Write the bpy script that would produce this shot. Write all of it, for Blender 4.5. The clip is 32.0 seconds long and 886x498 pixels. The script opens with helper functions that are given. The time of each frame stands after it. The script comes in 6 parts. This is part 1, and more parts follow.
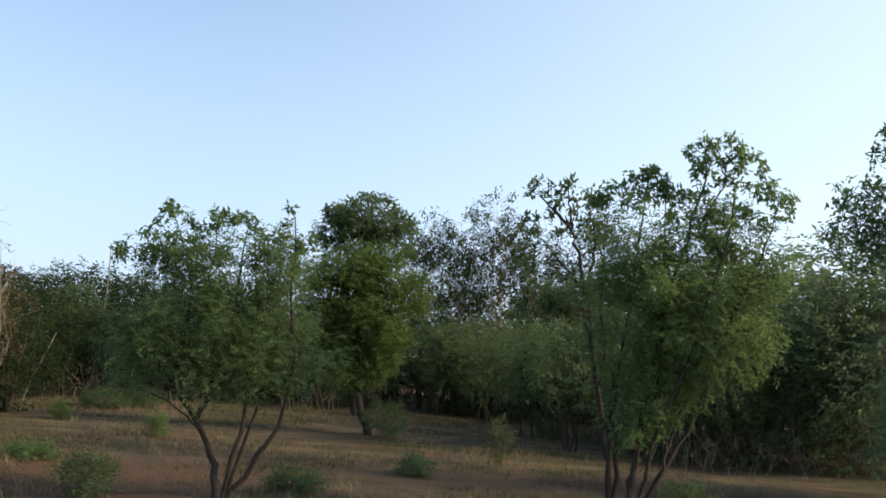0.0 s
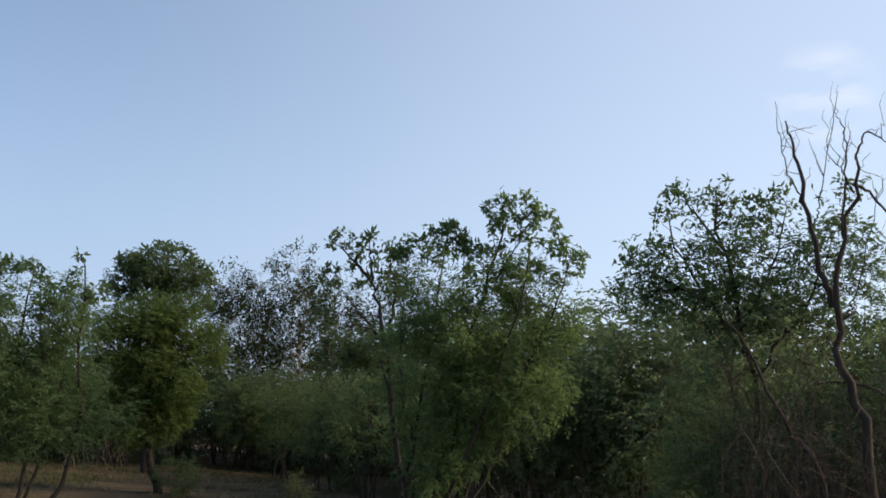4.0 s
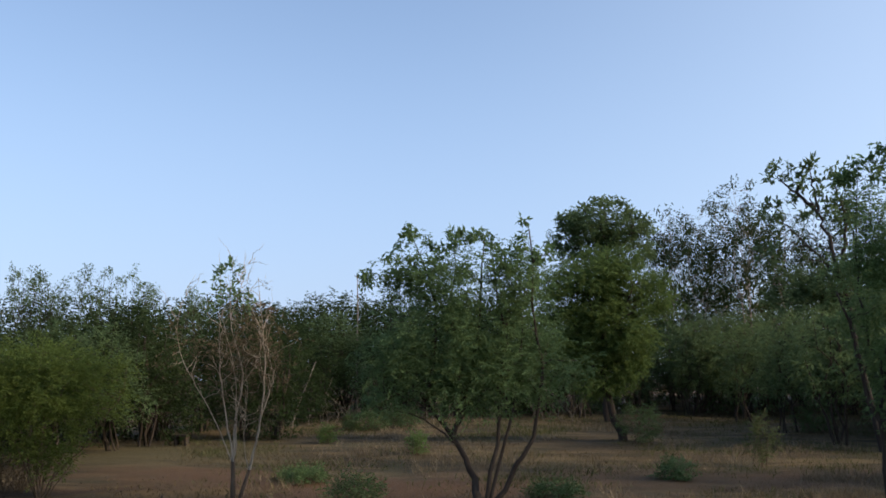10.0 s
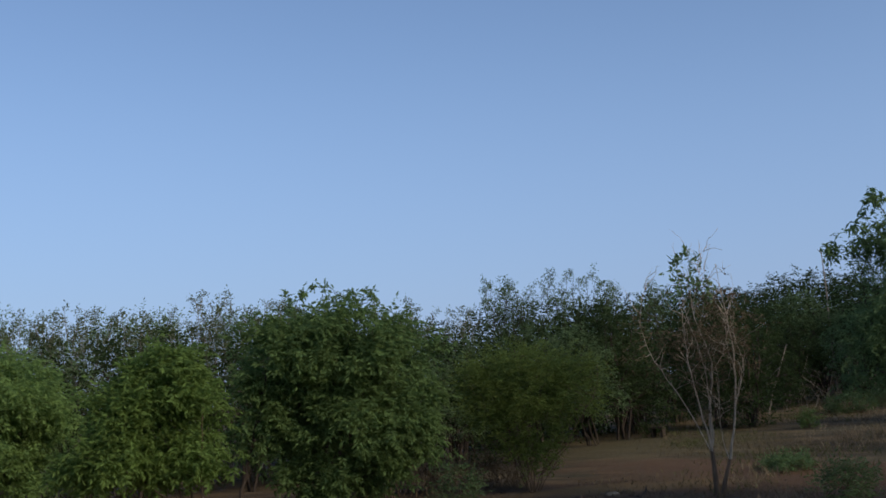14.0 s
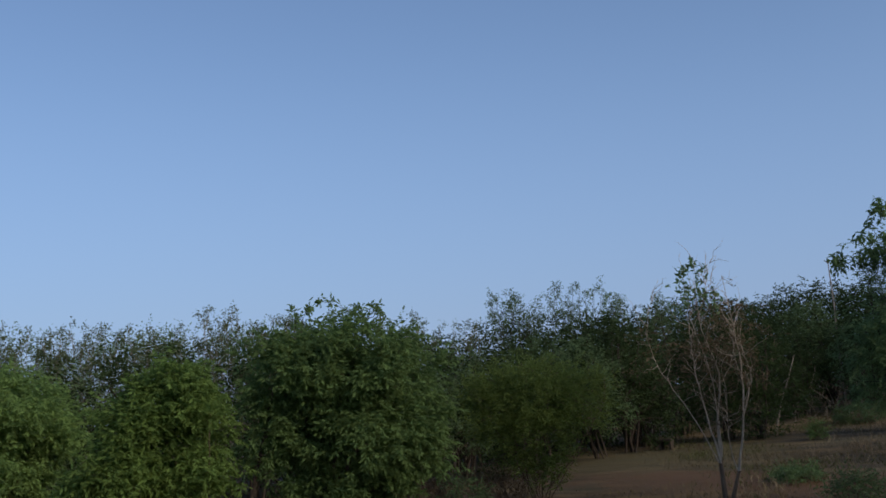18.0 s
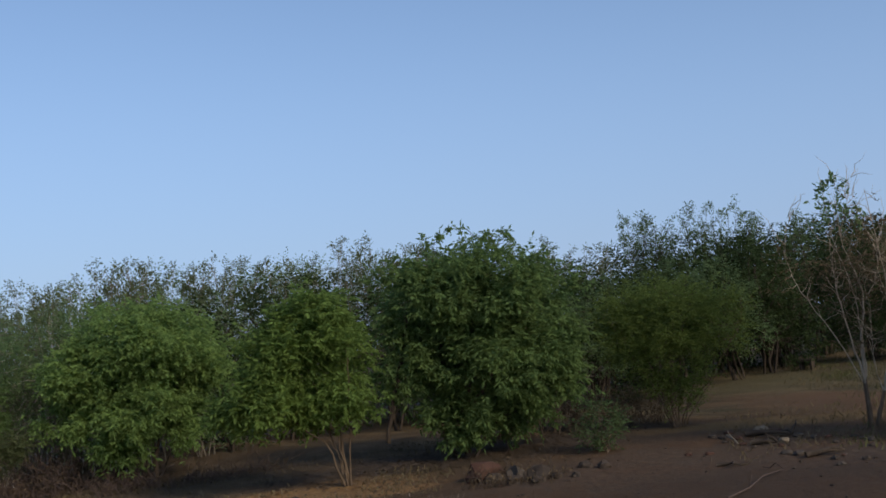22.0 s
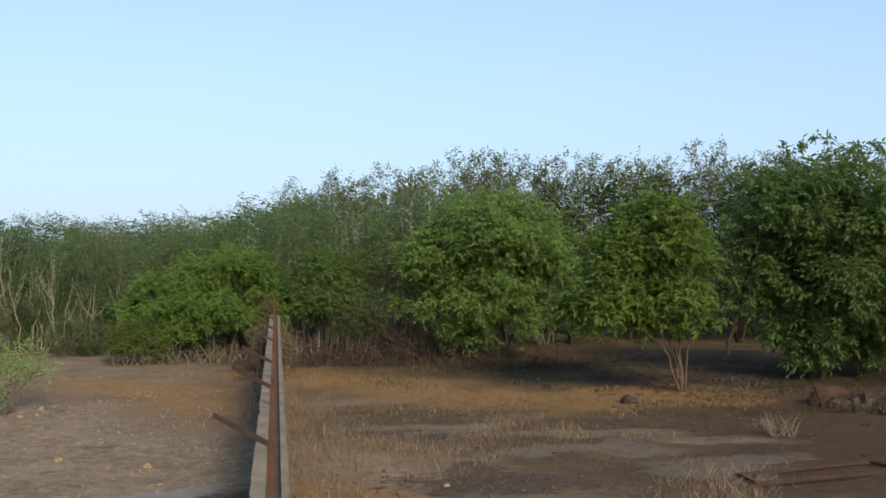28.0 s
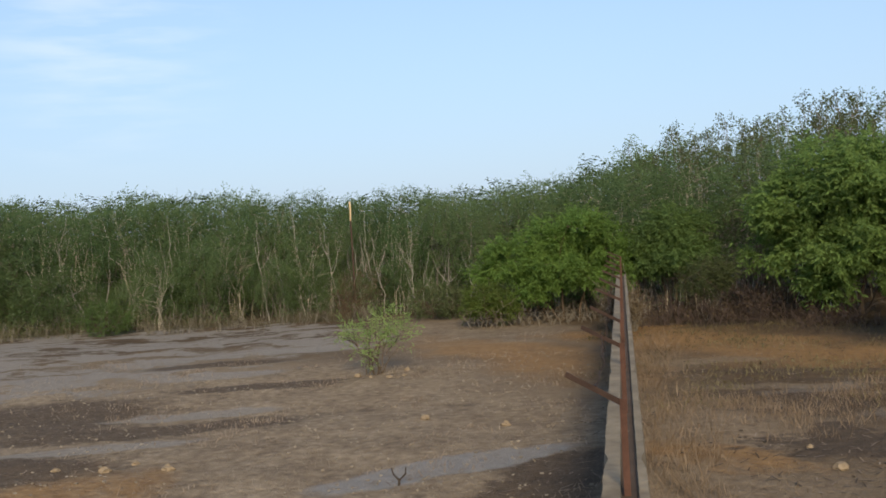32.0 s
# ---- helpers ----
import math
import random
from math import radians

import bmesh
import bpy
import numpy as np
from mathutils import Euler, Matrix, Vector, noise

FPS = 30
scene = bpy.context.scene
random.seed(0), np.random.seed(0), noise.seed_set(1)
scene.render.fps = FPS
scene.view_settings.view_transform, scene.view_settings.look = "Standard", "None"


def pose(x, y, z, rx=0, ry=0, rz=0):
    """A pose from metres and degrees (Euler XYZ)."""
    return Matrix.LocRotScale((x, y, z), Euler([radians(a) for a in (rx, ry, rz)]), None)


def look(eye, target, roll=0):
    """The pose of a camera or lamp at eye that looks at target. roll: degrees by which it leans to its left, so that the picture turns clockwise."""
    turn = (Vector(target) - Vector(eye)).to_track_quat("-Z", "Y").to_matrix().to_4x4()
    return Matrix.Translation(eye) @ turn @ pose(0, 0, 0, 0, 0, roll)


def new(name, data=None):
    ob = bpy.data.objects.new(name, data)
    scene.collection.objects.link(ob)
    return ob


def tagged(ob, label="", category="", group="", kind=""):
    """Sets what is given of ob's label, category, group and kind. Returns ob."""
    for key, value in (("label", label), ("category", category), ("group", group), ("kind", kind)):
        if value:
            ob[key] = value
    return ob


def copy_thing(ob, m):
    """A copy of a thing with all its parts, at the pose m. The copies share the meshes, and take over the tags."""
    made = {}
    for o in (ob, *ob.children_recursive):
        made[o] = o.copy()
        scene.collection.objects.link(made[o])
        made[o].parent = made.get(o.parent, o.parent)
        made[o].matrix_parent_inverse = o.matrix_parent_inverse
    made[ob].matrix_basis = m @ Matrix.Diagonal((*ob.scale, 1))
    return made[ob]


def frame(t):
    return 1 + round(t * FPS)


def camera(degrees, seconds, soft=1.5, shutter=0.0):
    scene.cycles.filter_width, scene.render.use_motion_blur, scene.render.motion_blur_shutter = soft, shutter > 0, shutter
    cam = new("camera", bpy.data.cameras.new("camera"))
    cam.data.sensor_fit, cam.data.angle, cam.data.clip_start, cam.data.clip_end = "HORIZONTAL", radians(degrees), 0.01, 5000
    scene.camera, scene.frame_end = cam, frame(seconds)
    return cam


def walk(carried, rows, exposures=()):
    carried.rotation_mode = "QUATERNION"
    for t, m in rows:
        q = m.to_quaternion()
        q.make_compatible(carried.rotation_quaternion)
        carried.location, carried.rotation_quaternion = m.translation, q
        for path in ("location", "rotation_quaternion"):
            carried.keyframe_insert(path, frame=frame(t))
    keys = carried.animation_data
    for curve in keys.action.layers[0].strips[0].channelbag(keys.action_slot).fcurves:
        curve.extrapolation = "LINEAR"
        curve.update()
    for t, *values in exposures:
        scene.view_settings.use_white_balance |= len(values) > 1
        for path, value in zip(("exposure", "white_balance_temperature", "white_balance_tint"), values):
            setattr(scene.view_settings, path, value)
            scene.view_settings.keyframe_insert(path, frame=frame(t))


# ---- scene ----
cam = camera(45.0, 32.0, soft=1.75)
PATH = [
    (0, pose(0, 0, 2.4, 96.96, -3.85, -0.47)),
    (0.5, pose(0, 0, 2.4, 98.41, -5.24, -2.51)),
    (1, pose(0, 0, 2.4, 98.87, -5.02, -5.51)),
    (1.5, pose(0, 0, 2.4, 99.69, -3.94, -8.18)),
    (2, pose(0, 0, 2.4, 100.47, -3.23, -10.54)),
    (2.5, pose(0, 0, 2.4, 100.65, -3.35, -12.29)),
    (3, pose(0, 0, 2.4, 100.72, -3.50, -11.71)),
    (3.5, pose(0, 0, 2.4, 100.60, -3.23, -11.35)),
    (5.5, pose(0, 0, 2.4, 99.47, -2.80, -11.01)),
    (6, pose(0, 0, 2.4, 99.19, -2.81, -10.91)),
    (6.5, pose(0, 0, 2.4, 98.83, -2.45, -10.60)),
    (7, pose(0, 0, 2.4, 98.63, -1.93, -9.97)),
    (7.5, pose(0, 0, 2.4, 98.63, -1.00, -8.19)),
    (8, pose(0, 0, 2.4, 98.68, -1.16, -4.88)),
    (8.5, pose(0, 0, 2.4, 98.44, -0.56, -1.24)),
    (9, pose(0, 0, 2.4, 97.91, 0.09, 4.62)),
    (9.5, pose(0, 0, 2.4, 97.36, 0.16, 9.04)),
    (10, pose(0, 0, 2.4, 97.01, 0.33, 12.73)),
    (10.5, pose(0, 0, 2.4, 97.10, 0.84, 15.14)),
    (11, pose(0, 0, 2.4, 97.28, 2.45, 18.56)),
    (11.5, pose(0, 0, 2.4, 97.38, 4.03, 25.85)),
    (12, pose(0, 0, 2.4, 97.06, 4.11, 32.30)),
    (12.5, pose(0, 0, 2.4, 97.15, 4.30, 36.56)),
    (13, pose(0, 0, 2.4, 97.25, 4.56, 36.76)),
    (13.5, pose(0, 0, 2.4, 97.43, 4.28, 37.36)),
    (15.5, pose(0, 0, 2.4, 97.87, 4.25, 37.11)),
    (16, pose(0, 0, 2.4, 98.26, 4.09, 37.15)),
    (16.5, pose(0, 0, 2.4, 98.50, 4.19, 37.09)),
    (17, pose(0, 0, 2.4, 98.51, 4.49, 37.53)),
    (17.5, pose(0, 0, 2.4, 98.42, 4.67, 37.82)),
    (18, pose(0, 0, 2.4, 98.29, 4.68, 37.72)),
    (19, pose(0, 0, 2.4, 98.23, 4.39, 37.69)),
    (19.5, pose(0, 0, 2.4, 98.22, 4.43, 37.83)),
    (20, pose(0, 0, 2.4, 98.01, 4.20, 38.77)),
    (20.5, pose(0, 0, 2.4, 97.34, 4.46, 40.94)),
    (21, pose(0, 0, 2.4, 96.36, 4.28, 42.33)),
    (21.5, pose(0, 0, 2.4, 95.64, 4.70, 43.61)),
    (22, pose(0, 0, 2.4, 94.97, 5.72, 44.81)),
    (22.5, pose(0, 0, 2.4, 94.38, 5.50, 46.01)),
    (23, pose(0, 0, 2.4, 93.92, 5.24, 46.76)),
    (23.5, pose(0, 0, 2.4, 93.85, 5.47, 46.73)),
    (24, pose(0, 0, 2.4, 93.90, 5.49, 46.91)),
    (24.5, pose(0, 0, 2.4, 93.95, 5.41, 47.28)),
    (26.5, pose(0, 0, 2.4, 92.67, 6.40, 54.59)),
    (27, pose(0, 0, 2.4, 92.08, 4.59, 58.00)),
    (27.5, pose(0, 0, 2.4, 91.46, 1.89, 60.75)),
    (28, pose(0, 0, 2.4, 90.54, 0.42, 63.07)),
    (28.5, pose(0, 0, 2.4, 89.88, -0.17, 65.53)),
    (29, pose(0, 0, 2.4, 89.62, -0.01, 68.44)),
    (29.5, pose(0, 0, 2.4, 89.54, 0.71, 70.86)),
    (30, pose(0, 0, 2.4, 89.68, 1.67, 73.90)),
    (30.5, pose(0, 0, 2.4, 89.68, 2.31, 76.67)),
    (31, pose(0, 0, 2.4, 89.51, 3.18, 79.07)),
    (31.5, pose(0, 0, 2.4, 89.19, 3.26, 80.42)),
    (32, pose(0, 0, 2.4, 88.98, 3.29, 81.34)),
]
EXPOSURES = [(0, 0.82, 7450, 11), (0.5, 0.67, 7350, 13), (1, 0.57, 7250, 13), (3, 0.31, 7250, 13), (6, 0.46, 7400, 13), (7.5, 0.5, 7300, 13), (9, 0.54, 7050, 13), (10, 0.44, 6850, 13), (11, 0.28, 6600, 13), (12, 0.02, 6400, 13), (16, -0.27, 6150, 13), (19, -0.37, 6150, 13),
             (21, -0.35, 6250, 12), (22, -0.12, 6350, 12), (23, 0.24, 6450, 11), (24, 0.28, 6500, 11), (26.5, 0.42, 6800, 9), (28, 0.47, 6950, 8), (30, 0.42, 7050, 8), (32, 0.31, 7050, 8)]

walk(cam, PATH, EXPOSURES)

# ---- world and sun ----
SUN_AZ, SUN_EL = -95.0, 28.0   # degrees to the left of +y, and above the horizon
world = bpy.data.worlds.new("sky")
scene.world = world
world.use_nodes = True
wn = world.node_tree.nodes
sky = wn.new("ShaderNodeTexSky")
sky.sky_type = "NISHITA"
sky.sun_disc = False
sky.sun_elevation = radians(SUN_EL)
sky.sun_rotation = radians(-SUN_AZ)
sky.air_density, sky.dust_density, sky.ozone_density = 1.0, 0.8, 2.6
wn["Background"].inputs["Strength"].default_value = 0.15
wt = world.node_tree
way_in = wn.new("ShaderNodeTexCoord").outputs["Generated"]


def cirrus(base, x, y, z, size, stretch, seed, amount):
    """A thin wisp of cloud round one direction of the sky."""
    near = wn.new("ShaderNodeVectorMath")
    near.operation = "DISTANCE"
    wt.links.new(way_in, near.inputs[0])
    near.inputs[1].default_value = (x, y, z)
    m = wn.new("ShaderNodeMapping")
    m.inputs["Location"].default_value = (seed, 0, 0)
    m.inputs["Scale"].default_value = stretch
    wt.links.new(way_in, m.inputs[0])
    n = wn.new("ShaderNodeTexNoise")
    n.inputs["Scale"].default_value, n.inputs["Detail"].default_value = 9.0, 5.0
    wt.links.new(m.outputs[0], n.inputs["Vector"])
    fade = wn.new("ShaderNodeMapRange")
    fade.inputs[1].default_value, fade.inputs[2].default_value, fade.inputs[3].default_value, fade.inputs[4].default_value = 0.0, size, 1.0, 0.0
    wt.links.new(near.outputs["Value"], fade.inputs[0])
    cut = wn.new("ShaderNodeMapRange")
    cut.inputs[1].default_value, cut.inputs[2].default_value = 0.42, 0.7
    wt.links.new(n.outputs["Fac"], cut.inputs[0])
    f = wn.new("ShaderNodeMath")
    f.operation = "MULTIPLY"
    wt.links.new(fade.outputs[0], f.inputs[0])
    wt.links.new(cut.outputs[0], f.inputs[1])
    g = wn.new("ShaderNodeMath")
    g.operation = "MULTIPLY"
    g.inputs[1].default_value = amount
    wt.links.new(f.outputs[0], g.inputs[0])
    mix = wn.new("ShaderNodeMix")
    mix.data_type = "RGBA"
    wt.links.new(g.outputs[0], mix.inputs[0])
    wt.links.new(base, mix.inputs[6])
    mix.inputs[7].default_value = (CLOUD, CLOUD, CLOUD * 1.02, 1)
    return mix.outputs[2]


def hazed(base):
    """Thin even haze low in the sky, thinner on the sun's side."""
    part_of = wn.new("ShaderNodeSeparateXYZ")
    wt.links.new(way_in, part_of.inputs[0])
    fades = []
    for axis, a, b, va, vb in (("Z", 0.0, 0.38, 0.75, 0.15), ("X", -0.35, 0.95, 1.0, 0.25)):
        f = wn.new("ShaderNodeMapRange")
        f.interpolation_type = "SMOOTHSTEP"
        f.inputs[1].default_value, f.inputs[2].default_value, f.inputs[3].default_value, f.inputs[4].default_value = a, b, va, vb
        wt.links.new(part_of.outputs[axis], f.inputs[0])
        fades.append(f.outputs[0])
    both = wn.new("ShaderNodeMath")
    both.operation = "MULTIPLY"
    wt.links.new(fades[0], both.inputs[0])
    wt.links.new(fades[1], both.inputs[1])
    mix = wn.new("ShaderNodeMix")
    mix.data_type = "RGBA"
    wt.links.new(both.outputs[0], mix.inputs[0])
    wt.links.new(base, mix.inputs[6])
    mix.inputs[7].default_value = (2.0, 2.9, 4.85, 1)
    return mix.outputs[2]


def brighter(base):
    """The sky pales towards the sun's side."""
    part_of = wn.new("ShaderNodeSeparateXYZ")
    wt.links.new(way_in, part_of.inputs[0])
    f = wn.new("ShaderNodeMapRange")
    f.inputs[1].default_value, f.inputs[2].default_value, f.inputs[3].default_value, f.inputs[4].default_value = -0.3, 0.6, 0.0, 0.45
    f.interpolation_type = "SMOOTHSTEP"
    wt.links.new(part_of.outputs["X"], f.inputs[0])
    mix = wn.new("ShaderNodeMix")
    mix.data_type = "RGBA"
    wt.links.new(f.outputs[0], mix.inputs[0])
    wt.links.new(base, mix.inputs[6])
    mix.inputs[7].default_value = (4.3, 5.4, 7.05, 1)
    return mix.outputs[2]


CLOUD = 6.5
clouded = cirrus(brighter(hazed(sky.outputs[0])), 0.480, 0.812, 0.318, 0.05, (1.2, 1.2, 4.2), 3.1, 0.55)
clouded = cirrus(clouded, -0.969, -0.147, 0.196, 0.14, (1.0, 1.0, 6.0), 5.2, 0.3)
wt.links.new(clouded, wn["Background"].inputs["Color"])
sun = new("sun", bpy.data.lights.new("sun", "SUN"))
sun.data.energy, sun.data.angle, sun.data.color = 3.7, radians(14), (1.0, 0.83, 0.60)
sun.matrix_world = look((0, 0, 50), (50 * math.sin(radians(SUN_AZ)), -50 * math.cos(radians(SUN_AZ)), 50 - 50 * math.tan(radians(SUN_EL))))


# ---- materials ----
def material(name, rough=0.8, metal=0.0):
    mat = bpy.data.materials.new(name)
    mat.use_nodes = True
    nt = mat.node_tree
    b = nt.nodes["Principled BSDF"]
    b.inputs["Roughness"].default_value, b.inputs["Metallic"].default_value = rough, metal
    b.inputs["Specular IOR Level"].default_value = 0.25
    return mat, nt, b


def put(nt, kind, **values):
    n = nt.nodes.new(kind)
    for key, v in values.items():
        n.inputs[key].default_value = v
    return n


def noise_tex(nt, scale, detail=4.0, vector=None, rough=0.6):
    n = put(nt, "ShaderNodeTexNoise", Scale=scale, Detail=detail, Roughness=rough)
    if vector is not None:
        nt.links.new(vector, n.inputs["Vector"])
    return n.outputs["Fac"]


def ramp(nt, fac, stops):
    r = nt.nodes.new("ShaderNodeValToRGB")
    while len(r.color_ramp.elements) < len(stops):
        r.color_ramp.elements.new(0.5)
    for e, (p, c) in zip(r.color_ramp.elements, stops):
        e.position, e.color = p, (*c, 1)
    nt.links.new(fac, r.inputs["Fac"])
    return r.outputs["Color"]


def mixed(nt, fac, a, b):
    m = nt.nodes.new("ShaderNodeMix")
    m.data_type = "RGBA"
    for value, slot in ((fac, 0), (a, 6), (b, 7)):
        if isinstance(value, (int, float)):
            m.inputs[slot].default_value = value
        elif isinstance(value, tuple):
            m.inputs[slot].default_value = (*value, 1)
        else:
            nt.links.new(value, m.inputs[slot])
    return m.outputs[2]


def calc(nt, op, a, b=0.0, clamp=False):
    m = nt.nodes.new("ShaderNodeMath")
    m.operation, m.use_clamp = op, clamp
    for i, v in enumerate((a, b)):
        if isinstance(v, (int, float)):
            m.inputs[i].default_value = v
        else:
            nt.links.new(v, m.inputs[i])
    return m.outputs[0]


def bumped(nt, b, height, strength=0.5, distance=0.02):
    n = put(nt, "ShaderNodeBump", Strength=strength, Distance=distance)
    nt.links.new(height, n.inputs["Height"])
    nt.links.new(n.outputs["Normal"], b.inputs["Normal"])


def leaf_material(name, dark, mid, light, through_light=0.3):
    mat, nt, b = material(name, 0.7)
    geo = nt.nodes.new("ShaderNodeNewGeometry")
    info = nt.nodes.new("ShaderNodeObjectInfo")
    tex = nt.nodes.new("ShaderNodeTexCoord")
    clump = noise_tex(nt, 1.3, 2.0, tex.outputs["Object"])
    f = calc(nt, "ADD", calc(nt, "MULTIPLY", geo.outputs["Random Per Island"], 0.42), calc(nt, "MULTIPLY", clump, 0.75))
    f = calc(nt, "ADD", f, calc(nt, "MULTIPLY", calc(nt, "SUBTRACT", info.outputs["Random"], 0.5), 0.25))
    col = ramp(nt, f, [(0.15, dark), (0.55, mid), (0.95, light)])
    nt.links.new(col, b.inputs["Base Color"])
    b.inputs["Specular IOR Level"].default_value = 0.08
    tr = nt.nodes.new("ShaderNodeBsdfTranslucent")
    nt.links.new(col, tr.inputs["Color"])
    mx = nt.nodes.new("ShaderNodeMixShader")
    mx.inputs[0].default_value = through_light
    nt.links.new(b.outputs[0], mx.inputs[1])
    nt.links.new(tr.outputs[0], mx.inputs[2])
    nt.links.new(mx.outputs[0], nt.nodes["Material Output"].inputs[0])
    return mat


def bark_material(name, dark, light, rough=0.9):
    mat, nt, b = material(name, rough)
    tex = nt.nodes.new("ShaderNodeTexCoord")
    m = put(nt, "ShaderNodeMapping", Scale=(9.0, 9.0, 1.6))
    nt.links.new(tex.outputs["Object"], m.inputs[0])
    grain = noise_tex(nt, 3.0, 6.0, m.outputs[0])
    blot = noise_tex(nt, 2.2, 2.0, tex.outputs["Object"])
    f = calc(nt, "ADD", calc(nt, "MULTIPLY", grain, 0.7), calc(nt, "MULTIPLY", blot, 0.4))
    nt.links.new(ramp(nt, f, [(0.3, dark), (0.75, light)]), b.inputs["Base Color"])
    bumped(nt, b, grain, 0.6, 0.02)
    return mat


LEAF_OLIVE = leaf_material("olive leaves", (0.056, 0.088, 0.037), (0.093, 0.148, 0.064), (0.143, 0.228, 0.099), 0.55)
LEAF_DARK = leaf_material("dark leaves", (0.055, 0.083, 0.037), (0.092, 0.138, 0.062), (0.143, 0.213, 0.096), 0.55)
# darker copy of the thicket leaves, the wood's shade put into the colour
LEAF_WOOD_SHADE = leaf_material("shaded green wood leaves", (0.020, 0.032, 0.012), (0.034, 0.053, 0.020), (0.052, 0.082, 0.031), 0.50)
LEAF_GREEN = leaf_material("green leaves", (0.068, 0.107, 0.036), (0.109, 0.172, 0.060), (0.165, 0.259, 0.090), 0.58)
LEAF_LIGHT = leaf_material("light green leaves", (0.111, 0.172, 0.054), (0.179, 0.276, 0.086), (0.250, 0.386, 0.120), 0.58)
LEAF_BRIGHT = leaf_material("bright leaves", (0.087, 0.144, 0.039), (0.141, 0.232, 0.062), (0.190, 0.314, 0.084), 0.58)
LEAF_YELLOW = leaf_material("yellow green leaves", (0.088, 0.137, 0.036), (0.141, 0.219, 0.058), (0.205, 0.319, 0.086), 0.58)
LEAF_GREY = leaf_material("grey green leaves", (0.056, 0.070, 0.033), (0.093, 0.116, 0.054), (0.145, 0.180, 0.084), 0.50)
LEAF_DRY = leaf_material("dry leaves", (0.052, 0.038, 0.022), (0.100, 0.074, 0.045), (0.162, 0.128, 0.077), 0.2)
LEAF_SOFT = leaf_material("soft olive leaves", (0.084, 0.121, 0.053), (0.135, 0.195, 0.086), (0.189, 0.273, 0.120), 0.58)
# bluish green made paler: the glare's veil is put into the leaf colour
LEAF_HAZE = leaf_material("haze-pale bluish green leaves", (0.077, 0.110, 0.055), (0.119, 0.169, 0.084), (0.166, 0.237, 0.118), 0.62)
# leaf brown kept dark, so that it adds shade below the bank trees
LEAF_FALLEN_SHADE = leaf_material("shade-dark fallen leaves", (0.040, 0.029, 0.019), (0.066, 0.048, 0.032), (0.099, 0.072, 0.048), 0.10)
LEAF_TALL = leaf_material("cool green leaves", (0.080, 0.122, 0.048), (0.122, 0.187, 0.073), (0.177, 0.271, 0.107), 0.62)
LEAF_SCRUB = leaf_material("bluish scrub leaves", (0.062, 0.093, 0.039), (0.100, 0.148, 0.063), (0.145, 0.204, 0.089), 0.55)
LEAF_SAPLING = leaf_material("sapling leaves", (0.113, 0.178, 0.062), (0.205, 0.295, 0.103), (0.298, 0.400, 0.154), 0.5)
LEAF_CROWN = leaf_material("deep fresh leaves", (0.065, 0.099, 0.031), (0.105, 0.159, 0.052), (0.162, 0.244, 0.081), 0.58)
LEAF_VASE = leaf_material("fresh olive leaves", (0.061, 0.085, 0.022), (0.102, 0.143, 0.038), (0.147, 0.207, 0.055), 0.55)
STRAW = leaf_material("straw", (0.135, 0.102, 0.078), (0.225, 0.176, 0.140), (0.33, 0.278, 0.23), 0.3)
TURF = leaf_material("dry turf", (0.067, 0.055, 0.031), (0.105, 0.087, 0.051), (0.147, 0.123, 0.076), 0.2)
TURF_PALE = leaf_material("pale dry turf", (0.085, 0.074, 0.042), (0.14, 0.122, 0.07), (0.21, 0.18, 0.108), 0.25)
TURF_DULL = leaf_material("grey brown turf", (0.062, 0.056, 0.036), (0.105, 0.096, 0.064), (0.160, 0.148, 0.104), 0.3)
TURF_OLIVE = leaf_material("olive turf", (0.045, 0.050, 0.020), (0.075, 0.082, 0.034), (0.115, 0.120, 0.055), 0.3)
STRAW_FINE = leaf_material("fine straw", (0.133, 0.099, 0.069), (0.219, 0.166, 0.121), (0.317, 0.252, 0.196), 0.3)
STRAW_DULL = leaf_material("dull straw", (0.095, 0.075, 0.048), (0.16, 0.128, 0.085), (0.225, 0.185, 0.128), 0.3)
BARK_DARK = bark_material("dark bark", (0.020, 0.015, 0.012), (0.058, 0.045, 0.035))
BARK_BROWN = bark_material("brown bark", (0.045, 0.032, 0.022), (0.13, 0.095, 0.065))
BARK_PLUM = bark_material("dark dry twigs", (0.030, 0.021, 0.019), (0.085, 0.062, 0.054))
BARK_TAN = bark_material("tan bark", (0.145, 0.117, 0.085), (0.42, 0.36, 0.285))
BARK_WHITE = bark_material("whitish bark", (0.26, 0.23, 0.185), (0.50, 0.455, 0.375))
BARK_PALE = bark_material("pale weathered bark", (0.15, 0.14, 0.125), (0.37, 0.35, 0.315))
BARK_DRY = bark_material("dry twigs", (0.09, 0.062, 0.042), (0.23, 0.165, 0.115))
BARK_GREY = bark_material("grey bark", (0.08, 0.07, 0.058), (0.22, 0.195, 0.16))


